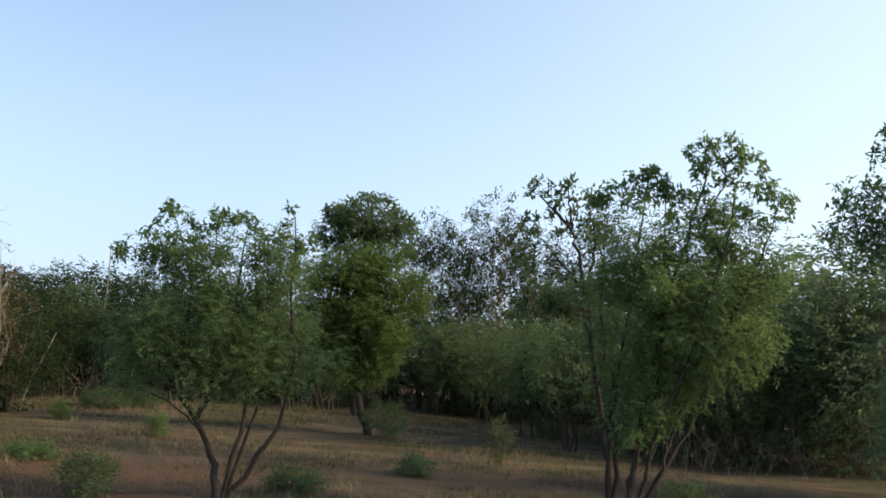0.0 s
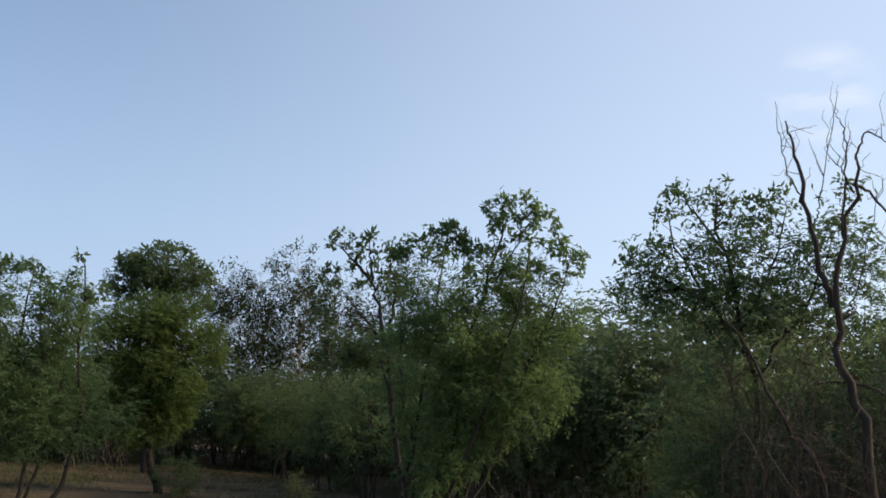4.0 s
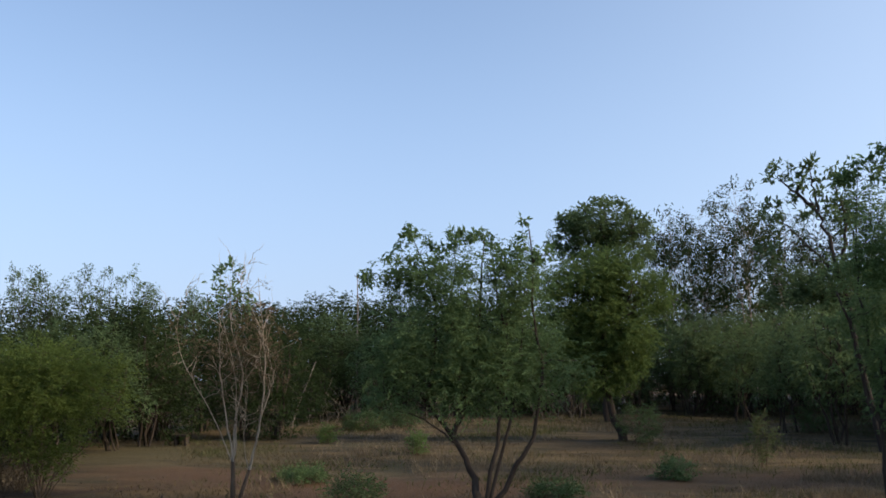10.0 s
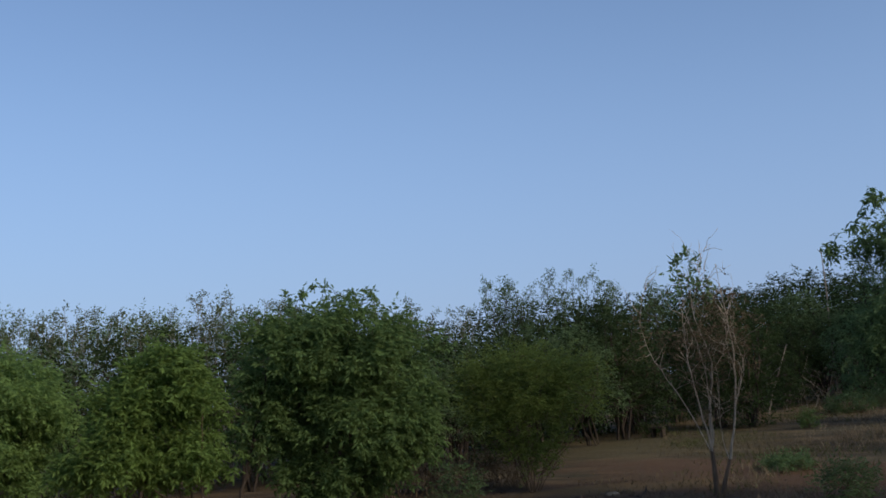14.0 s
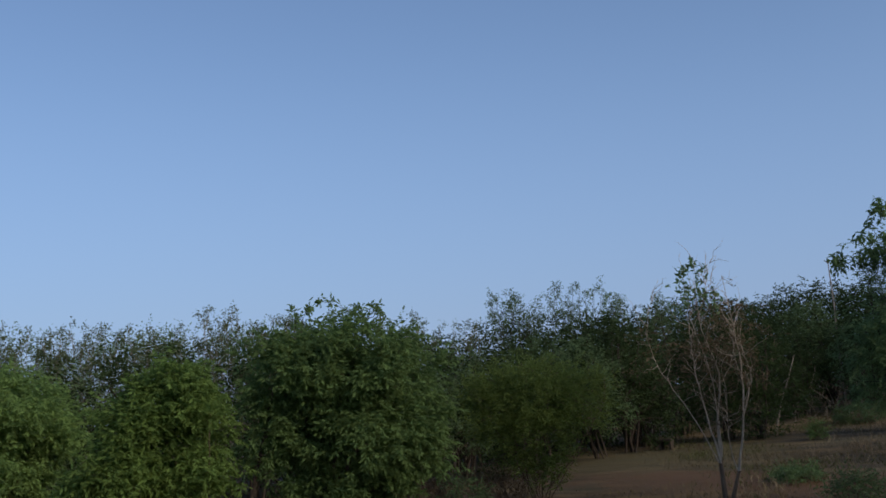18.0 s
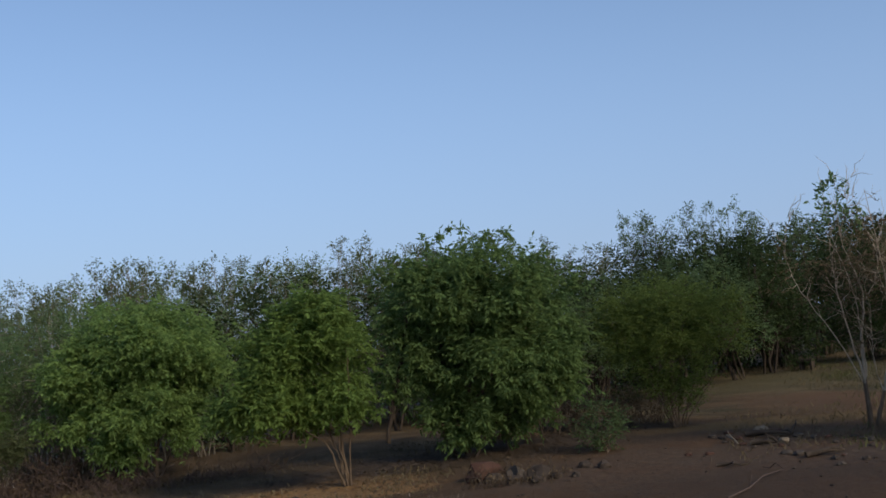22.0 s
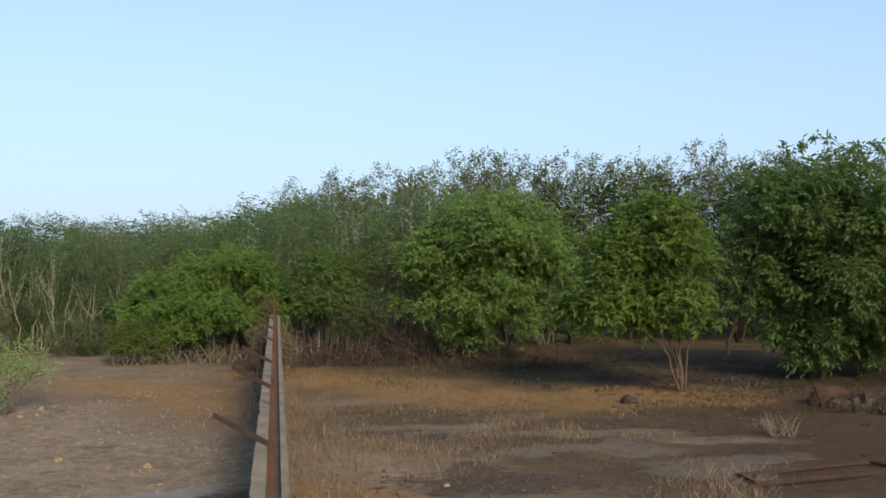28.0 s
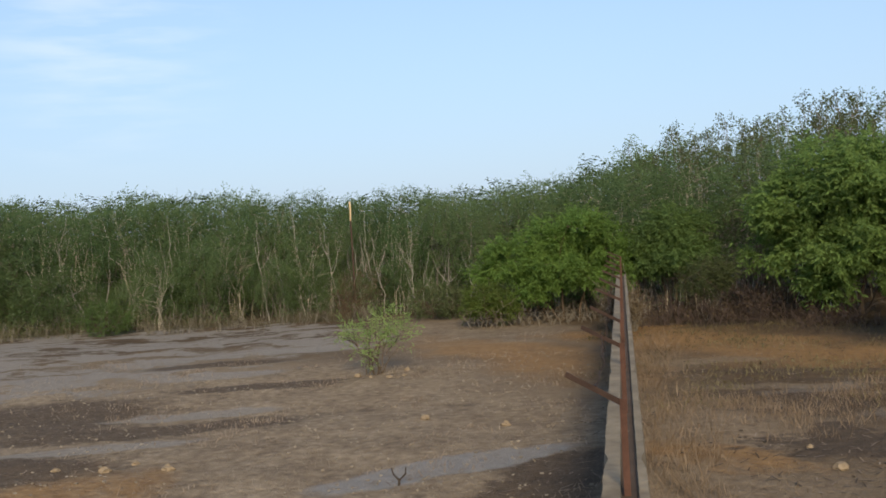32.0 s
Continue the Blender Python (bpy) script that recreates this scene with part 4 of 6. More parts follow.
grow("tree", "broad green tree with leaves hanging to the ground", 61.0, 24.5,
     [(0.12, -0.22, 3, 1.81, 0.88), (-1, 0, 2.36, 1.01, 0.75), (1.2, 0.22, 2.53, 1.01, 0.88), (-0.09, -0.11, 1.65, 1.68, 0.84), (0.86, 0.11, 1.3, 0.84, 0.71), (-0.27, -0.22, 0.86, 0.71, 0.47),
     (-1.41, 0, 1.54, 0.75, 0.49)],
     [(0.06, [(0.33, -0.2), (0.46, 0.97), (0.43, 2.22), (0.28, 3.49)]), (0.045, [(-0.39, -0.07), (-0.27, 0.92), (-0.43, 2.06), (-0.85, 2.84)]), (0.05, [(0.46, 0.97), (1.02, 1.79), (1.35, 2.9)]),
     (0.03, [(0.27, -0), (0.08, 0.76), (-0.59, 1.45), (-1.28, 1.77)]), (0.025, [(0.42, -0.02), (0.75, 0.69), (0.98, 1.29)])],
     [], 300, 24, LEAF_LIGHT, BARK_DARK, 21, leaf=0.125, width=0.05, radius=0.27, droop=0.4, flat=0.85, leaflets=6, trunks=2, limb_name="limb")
# bright bushes behind the end of the wall
grow("bush", "bright green lumpy bush with thin brown stems at its foot", 75.6, 26.8,
     [(0.71, 0, 2.3, 0.94, 0.47), (1.5, 0.2, 1.8, 0.77, 0.6), (-0.23, 0.1, 2.05, 0.77, 0.5), (-1.11, 0, 1.57, 0.77, 0.6), (0.14, -0.4, 1.3, 0.8, 0.5), (1.31, -0.3, 1.1, 0.68, 0.45), (2.0, 0, 1.45, 0.5, 0.5),
     (-1.63, 0, 1.3, 0.36, 0.36), (-0.6, -0.3, 0.85, 0.5, 0.34), (0.3, 0.7, 1.5, 1.2, 0.7)],
     [(0.04, [(0.16, 0.0), (0.19, 0.6), (0.14, 1.5), (0.4, 2.3)]), (0.03, [(0.6, 0.0), (0.62, 0.5), (1.1, 1.4), (1.5, 2.0)]), (0.03, [(0.95, 0.0), (1.1, 0.5), (1.7, 1.3)]), (0.03, [(0.1, 0.0), (-0.3, 0.6), (-1.1, 1.6)]),
     (0.022, [(-0.2, 0.0), (-0.5, 0.5), (-0.4, 1.9)]), (0.018, [(0.8, 0.0), (0.75, 0.6), (0.8, 1.2)])],
     [], 330, 17, LEAF_BRIGHT, BARK_BROWN, 22, rachis=0.2, leaf=0.1, width=0.036, radius=0.2, droop=0.35, flat=0.75, trunks=0, category="bush")
grow("bush", "low olive bush spreading beside a bright green one", 77.9, 26.2,
     [(-0.66, 0, 0.65, 0.62, 0.42), (-1.09, 0.1, 0.5, 0.36, 0.28), (-0.1, 0, 0.45, 0.35, 0.28)],
     [(0.014, [(-0.6, 0.0), (-0.65, 0.5), (-0.7, 1.0)]), (0.012, [(-0.65, 0.0), (-1.0, 0.6)]), (0.012, [(-0.55, 0.0), (-0.2, 0.5)])],
     [], 90, 12, LEAF_VASE, BARK_BROWN, 26, rachis=0.16, leaf=0.07, width=0.024, radius=0.15, droop=0.1, trunks=0, category="bush")
grow("bush", "green round-topped bush standing over brown brush", 70.3, 26.5,
     [(0.38, 0, 2.3, 0.63, 0.42), (0.92, 0.2, 1.95, 0.63, 0.55), (0.03, 0.1, 1.9, 0.51, 0.51), (0.57, -0.2, 1.5, 0.8, 0.42), (0.0, 0, 1.26, 0.42, 0.34), (1.13, -0.1, 1.45, 0.34, 0.34)],
     [(0.035, [(0.42, 0.0), (0.54, 0.9), (0.4, 2.2)]), (0.028, [(0.3, 0.0), (0.2, 0.75), (0.0, 1.9)]), (0.028, [(0.5, 0.0), (0.8, 0.9), (1.0, 1.9)])],
     [], 190, 16, LEAF_GREEN, BARK_BROWN, 23, rachis=0.2, leaf=0.1, width=0.036, radius=0.2, droop=0.35, flat=0.75, trunks=0, category="bush")
grow("bush", "pale grey-green bush with thin twigs in brown brush", 68.4, 24.8,
     [(0.36, 0, 1.0, 0.5, 0.42), (0.0, 0.1, 0.8, 0.42, 0.28), (0.7, 0, 1.1, 0.34, 0.4)],
     [(0.014, [(0.3, 0.0), (0.35, 0.6), (0.4, 1.4)]), (0.012, [(0.25, 0.0), (0.0, 0.9)]), (0.012, [(0.35, 0.0), (0.7, 0.7), (0.8, 1.4)]), (0.01, [(0.3, 0.0), (-0.3, 0.7)])],
     [], 90, 9, LEAF_GREY, BARK_GREY, 24, rachis=0.18, leaf=0.075, width=0.024, radius=0.17, droop=0.0, trunks=0, category="bush")
# small shrubs on open ground
hero("sapling", "young pale green sapling growing out of bare rock", "sapling", 85.3, 18.1,
     [(0.15, 0, 0.85, 0.45, 0.4, 0.22), (-0.35, 0, 0.75, 0.3, 0.3, 0.2), (0.4, 0, 0.65, 0.25, 0.3, 0.2), (-0.05, 0, 0.42, 0.3, 0.3, 0.28)],
     [(-0.5, 0, 0.8), (-0.3, 0.1, 1.0), (-0.1, 0, 1.0), (0.05, 0, 1.1), (0.25, 0.1, 1.0), (0.5, 0, 0.8), (0, -0.2, 0.7), (0.2, -0.1, 0.6), (-0.2, -0.1, 0.5)], 58, 6, LEAF_SAPLING, BARK_BROWN, 25, base_r=0.014, leaf=0.075, width=0.02, rachis=0.13, radius=0.1, leaflets=5, base_spread=0.08, droop=-0.2)
for seed, az, d, r, h, mat, lab in ((26, 17.3, 17.8, 0.42, 0.62, LEAF_DARK, "small dark green bush on bare red soil"), (27, -13.6, 18.2, 0.55, 0.65, LEAF_DARK, "low broad-leaved green bush under a tree"),
                                    (28, 37.0, 19.3, 0.34, 0.85, LEAF_DARK, "small green bush beside stones"), (29, 2.5, 29.6, 0.5, 1.0, LEAF_DARK, "small dark bush beside a trunk"),
                                    (30, 6.9, 18.6, 0.4, 0.28, LEAF_OLIVE, "low green weeds on dry ground"), (31, 0.7, 22.5, 0.35, 0.3, LEAF_OLIVE, "low green weeds on dry ground"), (36, -6.2, 33.0, 0.5, 0.9, LEAF_DARK, "small dark bush in the clearing"),
                                    (41, 14.9, 35.9, 0.6, 0.55, LEAF_DARK, "low dark bush at the edge of the wood"), (42, 16.8, 35.0, 0.7, 0.5, LEAF_DARK, "low dark bush at the edge of the wood"), (32, 18.8, 30.7, 0.16, 0.42, LEAF_GREEN, "small green seedling in dry grass"), (33, 14.1, 27.0, 0.16, 0.5, LEAF_GREEN, "small green seedling in dry grass"),
                                    (34, 20.0, 22.5, 0.5, 0.2, LEAF_OLIVE, "low patch of weeds in dry grass"), (35, -3.6, 25.0, 0.2, 1.1, LEAF_GREY, "thin olive shrub in dry grass"),
                                    (38, 99.0, 31.5, 0.7, 0.85, LEAF_GREEN, "low green bush at the thicket's edge"), (39, 82.0, 29.0, 0.9, 0.9, LEAF_GREY, "low grey bush at the thicket's edge")):
    hero("small_bush", lab, "bush", az, d, [(0, 0, h * 0.55, r, r, h * 0.45)], [(0, 0, h), (-r * 0.7, 0, h * 0.8), (r * 0.7, 0, h * 0.8), (0, -r * 0.5, h * 0.7)],
         int(8 + 105 * r), 7, mat, BARK_BROWN, seed, group="small bushes", base_r=0.012, leaf=0.08, width=0.028, rachis=0.16, radius=0.12, leaflets=5, droop=0.0)

# dead tree with bare crooked limbs
def dead_tree(az, d, seed):
    rng = np.random.default_rng(seed)
    x, y = at(az, d)
    root = thing("dead_tree", x, y, "dead dark tree with bare crooked branches", "tree")
    boles = [(0.1, [(0.53, 1.72), (0.45, 2.94), (0.1, 3.83), (0.01, 4.98), (0.28, 6.25), (0.37, 7.04)]), (0.06, [(0.01, 4.62), (-0.23, 5.43), (-0.51, 7.02), (-0.69, 7.7)]), (0.06, [(-0.07, 1.51), (-0.36, 2.47),
             (-0.69, 2.65), (-1.2, 3.74), (-1.67, 4.6)])]
    boughs = [(0.018, [(-0.36, 6.13), (-0.53, 6.55), (-0.75, 7.12), (-0.85, 8)]), (0.016, [(-0.27, 5.89), (-0.17, 6.35), (0.08, 7.95)]), (0.022, [(0.17, 5.71), (0.25, 7.37), (0.08, 7.95)]), (0.03, [(0.33, 6.58),
              (0.58, 6.48), (1.18, 5.57), (1.37, 4.99)]), (0.02, [(0.37, 6.99), (0.51, 7.46), (0.84, 7.26), (1.4, 6.24)]), (0.02, [(0.24, 3.49), (-0.4, 3.4)]), (0.03, [(0.21, 3.49), (0.63, 3.35), (1.26, 2.93)]),
              (0.02, [(0.06, 4.27), (0.36, 4.81), (0.75, 6.71)]), (0.018, [(0.33, 6.44), (0.08, 6.98)])]
    tv, tf = [], []
    for k, (r, pts) in enumerate(boles + boughs):
        if k in (0, 2):
            pts = [(pts[0][0] + 0.1, -0.15)] + pts
        line = np.array(turned(az, [tuple(q) for q in smooth_line(rng, pts, 22, 0.08)]))
        radii = r * (1 - 0.8 * np.linspace(0, 1, 22))
        v, f = [], []
        tube(v, f, list(line), radii, 7 if r > 0.03 else 5)
        part("trunk" if k in (0, 2) else "branch", mesh_of("dead limb", v, f, BARK_DARK, True), root)
        for _ in range(5 if k else 9):
            i = rng.integers(8, 21)
            tip = line[i] + rng.normal(0, 0.26, 3) + (0, 0, 0.3)
            tube(tv, tf, list(bent(rng, line[i], tip, 0.12, 5)), np.linspace(0.009, 0.003, 5), 3)
    tagged(part("twig_mass", mesh_of("dead twigs", tv, tf, BARK_GREY, True), root), kind="stuff")


dead_tree(-30.9, 17.6, 5)


def brush(name, label, az, d, width, height, count, seed, mats=(BARK_BROWN, LEAF_DRY), depth=0.6, leaves=5, lean=0.25):
    """A tangle of dead stems with some dry leaves, one thing of kind stuff."""
    rng = np.random.default_rng(seed)
    x0, y0 = at(az, d)
    root = thing(name, x0, y0, label, "brushwood", kind="stuff")
    v, f, tips = [], [], []
    a = radians(az)
    for _ in range(count):
        r, w = rng.uniform(-width / 2, width / 2), rng.uniform(-depth, depth)
        px, py = r * math.cos(a) - w * math.sin(a), r * math.sin(a) + w * math.cos(a)
        foot = np.array((px, py, ground_z(x0 + px, y0 + py) - root.location[2] - 0.05))
        h = height * rng.uniform(0.35, 1.0) * (0.45 + 0.75 * abs(noise.noise((r * 0.8, seed * 1.7, w))) * 1.6)
        tip = foot + (rng.normal(0, lean * h), rng.normal(0, lean * h), h)
        line = bent(rng, foot, tip, 0.12, 6, 0.05)
        tube(v, f, list(line), np.linspace(0.011, 0.003, 6), 3)
        tips += list(line[2:])
        for _ in range(2):
            i = rng.integers(2, 5)
            tube(v, f, list(bent(rng, line[i], line[i] + rng.normal(0, 0.25 * h, 3) + (0, 0, 0.1), 0.12, 4)), np.linspace(0.006, 0.002, 4), 3)
    part("stems", mesh_of(name + " stems", v, f, mats[0], True), root)
    if leaves:
        tips = np.array(tips)
        b = np.repeat(tips, leaves, 0) + rng.normal(0, 0.09, (len(tips) * leaves, 3))
        lv, lf = leaf_quads(rng, b, rng.normal(0, 1, b.shape), 0.075, 0.02)
        part("dry_leaves", mesh_of(name + " leaves", lv, lf, mats[1]), root)


brush("brushwood", "tangle of dead brown twigs round a dead tree", -32.4, 18.6, 3.4, 5.6, 190, 41, (BARK_PLUM, LEAF_DRY), 0.6, 2, 0.15)
brush("brushwood", "thin dry grey-brown twigs beside a dead tree", -28.6, 16.9, 1.5, 5.0, 60, 51, (BARK_BROWN, LEAF_DRY), 0.5, 1, 0.14)
brush("brushwood", "tangle of dark sprawling dead twigs at the foot of trees", 66.3, 24.6, 4.6, 1.0, 260, 42, (BARK_PLUM, LEAF_DRY), 0.8, 1, 0.8)
brush("brushwood", "tangle of dark sprawling dead twigs at the foot of trees", 58.6, 22.9, 3.6, 0.55, 150, 53, (BARK_PLUM, LEAF_DRY), 0.6, 1, 0.8)
brush("brushwood", "grey dry twigs under a green bush", 75.4, 26.3, 4.4, 0.8, 170, 54, (BARK_GREY, LEAF_DRY), 0.6, 2, 0.5)
brush("dry_creeper", "dry brown creeper round the foot of a pole", 86.2, 30.9, 0.9, 1.5, 60, 55, (BARK_BROWN, LEAF_DRY), 0.3, 6, 0.2)
brush("brushwood", "dry brown brush and dead stems under trees", -18.0, 29.6, 6.0, 1.7, 120, 43, (BARK_DRY, LEAF_DRY), 0.8, 2, 0.2)
brush("brushwood", "thin pale sticks standing in front of the thicket", -16.6, 26.5, 3.0, 2.2, 16, 52, (BARK_GREY, LEAF_DRY), 0.5, 0, 0.12)
brush("brushwood", "dry brown brush at the foot of the thicket", 85.0, 30.2, 13.0, 0.8, 170, 44, (BARK_GREY, TURF_DULL))
brush("brushwood", "dry brown brush below the thicket", 99.0, 32.3, 8.0, 0.9, 170, 45, (BARK_GREY, TURF_OLIVE))
brush("brushwood", "dry brown brush in the shade of trees", 38.0, 22.8, 4.0, 1.4, 200, 46)
brush("dry_creeper", "dry brown creeper heaped over the end of the wall", 72.1, 23.6, 0.55, 1.65, 130, 47, (BARK_GREY, LEAF_DRY), 0.4, 6, 0.22)
brush("brushwood", "low heap of dark burnt twigs among stones", 42.0, 17.0, 1.5, 0.32, 90, 49, (BARK_DARK, LEAF_DRY), 0.45, 1, 0.7)
brush("brushwood", "pale dry twigs in the dark wood", 13.0, 38.5, 11.0, 2.2, 110, 48, (BARK_GREY, LEAF_DRY), 1.5, 1, 0.4)


# ---- thickets and woods behind ----
SKYLINE = [(-45, 0.16), (-34, 0.155), (-25, 0.150), (-22, 0.145), (-19, 0.137), (-16, 0.126), (-12, 0.108), (-8, 0.080), (0, 0.079), (8, 0.073), (14, 0.073), (19, 0.073), (24, 0.070), (28, 0.062), (33, 0.066), (38, 0.060),
           (42, 0.072), (46, 0.080), (50, 0.086), (57, 0.085), (62, 0.082), (66, 0.073), (70, 0.064), (72, 0.058), (74, 0.048), (77, 0.040), (81, 0.034), (88, 0.037), (94, 0.046), (102, 0.046), (115, 0.05)]
SKY_AZ, SKY_TAN = [a for a, _ in SKYLINE], [s for _, s in SKYLINE]


def sky_height(az, d):
    x, y = at(az, d)
    return 2.4 + d * float(np.interp(az, SKY_AZ, SKY_TAN)) - ground_z(x, y)


def variant(name, seed, style):
    """One plant about 4 m high at the origin, as a pair of meshes."""
    r = random.Random(seed)
    j = lambda s: r.uniform(-s, s)
    if style in ("dense", "dim"):
        blobs = [(j(0.3), j(0.3), 2.7 + j(0.2), 1.4, 1.4, 1.2), (0.8 + j(0.3), j(0.5), 1.9, 0.9, 0.9, 0.9), (-0.8 + j(0.3), j(0.5), 2.0, 0.9, 0.9, 0.9), (j(0.5), j(0.5), 0.85, 1.2, 1.2, 0.75), (j(0.5), j(0.5), 3.5, 0.7, 0.7, 0.45)]
        stems = [(j(0.8), j(0.8), 3.4) for _ in range(4)]
        # one tree in two tones: paled leaves for dense, shade-dark leaves for dim
        return plant_meshes(name, seed, blobs, stems, 120, 9, LEAF_HAZE if style == "dense" else LEAF_WOOD_SHADE, BARK_BROWN if style == "dense" else BARK_DARK, base_r=0.05, leaf=0.13, width=0.052, rachis=0.26, radius=0.34, leaflets=5, twigs=0.4, sides=3)
    if style == "stemmy":
        blobs = [(j(0.3), j(0.3), 3.1, 1.1, 1.1, 0.8), (j(0.6), j(0.6), 2.4, 0.9, 0.9, 0.7), (j(0.8), j(0.8), 3.5, 0.6, 0.6, 0.45), (j(0.9), j(0.9), 1.5, 0.6, 0.6, 0.5)]
        stems = [(j(0.8), j(0.8), 3.3 + j(0.5)) for _ in range(10)]
        return plant_meshes(name, seed, blobs, stems, 85, 11, LEAF_SOFT if seed % 2 else LEAF_OLIVE, BARK_WHITE if seed % 2 == 0 else BARK_GREY, base_r=0.016, leaf=0.09, width=0.034, rachis=0.25, radius=0.3, leaflets=5, wobble=0.03, twigs=0.6, sides=3, base_spread=0.35, droop=0.1)
    if style == "woody":
        blobs = [(j(0.3), j(0.3), 2.9, 1.2, 1.2, 1.0), (j(0.6), j(0.6), 2.1, 1.0, 1.0, 0.8), (j(0.9), j(0.9), 1.4, 0.8, 0.8, 0.5)]
        stems = [(j(0.9), j(0.9), 3.2 + j(0.5)) for _ in range(5)]
        return plant_meshes(name, seed, blobs, stems, 90, 9, LEAF_DARK, BARK_DARK, base_r=0.04, leaf=0.13, width=0.05, rachis=0.25, radius=0.3, leaflets=5, twigs=0.5, sides=3, base_spread=0.25, droop=0.2)
    if style in ("twiggy", "dusky"):
        blobs = [(j(0.4), j(0.4), 2.7, 1.0, 1.0, 0.7), (j(0.7), j(0.7), 2.2, 1.0, 1.0, 0.6)]
        stems = [(j(1.0), j(1.0), 3.85 + j(0.4)) for _ in range(15)]
        shoots = [(x * (0.55 + 0.45 * q) + j(0.2), y * (0.55 + 0.45 * q) + j(0.2), z * (0.72 + 0.29 * q)) for x, y, z in stems for q in (0.0, 0.2, 0.4, 0.6, 0.8, 0.9, 1.0)]
        return plant_meshes(name, seed, blobs, stems, 70, 6, *((LEAF_GREY, BARK_GREY) if style == "twiggy" else (LEAF_DARK, BARK_DARK)), base_r=0.022, leaf=0.06, width=0.022, rachis=0.16, radius=0.25, leaflets=4, twigs=0.7, sides=3, base_spread=0.25, droop=-0.1,
                            rosettes=shoots, rosette_leaf=0.068, rosette_n=24)
    if style == "scrub":
        blobs = [(j(0.3), j(0.3), 2.5 + j(0.3), 1.2, 1.2, 1.2), (0.7 + j(0.3), j(0.5), 1.5, 0.9, 0.9, 1.0), (-0.7 + j(0.3), j(0.5), 1.6, 0.9, 0.9, 1.0), (j(0.5), j(0.5), 0.9, 1.1, 1.1, 0.8)]
        stems = [(j(0.9), j(0.9), 3.2 + j(0.4)) for _ in range(6)]
        return plant_meshes(name, seed, blobs, stems, 110, 10, LEAF_SCRUB, BARK_GREY, base_r=0.02, leaf=0.13, width=0.05, rachis=0.3, radius=0.36, leaflets=5, twigs=0.4, sides=3, droop=0.1)
    if style == "soft":
        blobs = [(j(0.3), j(0.3), 2.8 + j(0.2), 1.1, 1.1, 1.1), (0.6 + j(0.3), j(0.5), 1.9, 0.8, 0.8, 0.9), (-0.6 + j(0.3), j(0.5), 2.0, 0.8, 0.8, 0.9), (j(0.5), j(0.5), 1.0, 0.9, 0.9, 0.8), (j(0.5), j(0.5), 3.4, 0.6, 0.6, 0.5)]
        stems = [(j(0.8), j(0.8), 3.6 + j(0.2)) for _ in range(6)]
        return plant_meshes(name, seed, blobs, stems, 130, 12, LEAF_SOFT, BARK_WHITE if seed % 2 else BARK_GREY, base_r=0.017, leaf=0.078, width=0.03, rachis=0.24, radius=0.3, leaflets=5, twigs=0.4, sides=3, droop=0.0)
    blobs = [(j(0.2), j(0.2), 3.5, 0.55, 0.55, 0.45), (0.35 + j(0.2), j(0.3), 2.9, 0.5, 0.5, 0.5), (-0.35 + j(0.2), j(0.3), 2.7, 0.5, 0.5, 0.5), (j(0.3), j(0.3), 2.1, 0.5, 0.5, 0.4)]
    stems = [(j(0.2), j(0.2), 3.8), (0.4, j(0.2), 3.1), (-0.4, j(0.2), 2.9)]
    return plant_meshes(name, seed, blobs, stems, 60, 8, LEAF_WOOD_SHADE, BARK_GREY, base_r=0.026, leaf=0.08, width=0.024, rachis=0.16, radius=0.15, leaflets=6, droop=0.6, base_spread=0.02, sides=3,
                        rosettes=tufts(seed, blobs, 50), rosette_leaf=0.08, rosette_n=16)


STYLES = {"dense": ("tree", "dense dark green scrub tree in the thicket", "dense thicket trees"), "dim": ("tree", "dense tree at the edge of the wood, leaves coloured as shaded", "deep green wood trees"), "stemmy": ("scrub_tree", "scrub tree with pale slender bare stems below its crown", "slender-stemmed scrub trees"),
          "woody": ("tree", "dark scrub tree with brown stems under its crown", "dark brown-stemmed trees"), "twiggy": ("scrub_tree", "twiggy grey scrub tree with thin sparse leaves", "twiggy scrub trees"), "dusky": ("scrub_tree", "dark twiggy scrub tree with sparse leaves", "dark twiggy scrub trees"), "tall": ("tall_tree", "tall slim tree with pale trunk and hanging leaves", "tall slim trees"), "scrub": ("shrub", "low bluish green shrub at the thicket's edge", "low edge shrubs"), "soft": ("scrub_tree", "soft grey-green scrub tree with fine leaves in the thicket", "soft grey-green scrub trees")}
MASTERS = {}


def background(style, az, d, height, seed, wide=1.0):
    r = random.Random(seed)
    key = (style, r.randrange(4))
    x, y = at(az, d)
    m = Matrix.Translation((x, y, ground_z(x, y))) @ Matrix.Rotation(r.uniform(0, 6.283), 4, "Z") @ Matrix.Diagonal((height / 4 * wide, height / 4 * wide, height / 4, 1))
    name, label, group = STYLES[style]
    if key not in MASTERS:
        wood, leaves = variant(f"{style} {key[1]}", 100 + 7 * list(STYLES).index(style) + key[1], style)
        root = thing(name, x, y, label, "tree", group)
        part("trunk", wood, root)
        part("crown", leaves, root)
        root.matrix_basis = m
        MASTERS[key] = root
        return root
    src = MASTERS[key]
    keep = src.matrix_basis.copy()
    ob = copy_thing(src, Matrix.Identity(4))
    ob.matrix_basis = m
    src.matrix_basis = keep
    return ob


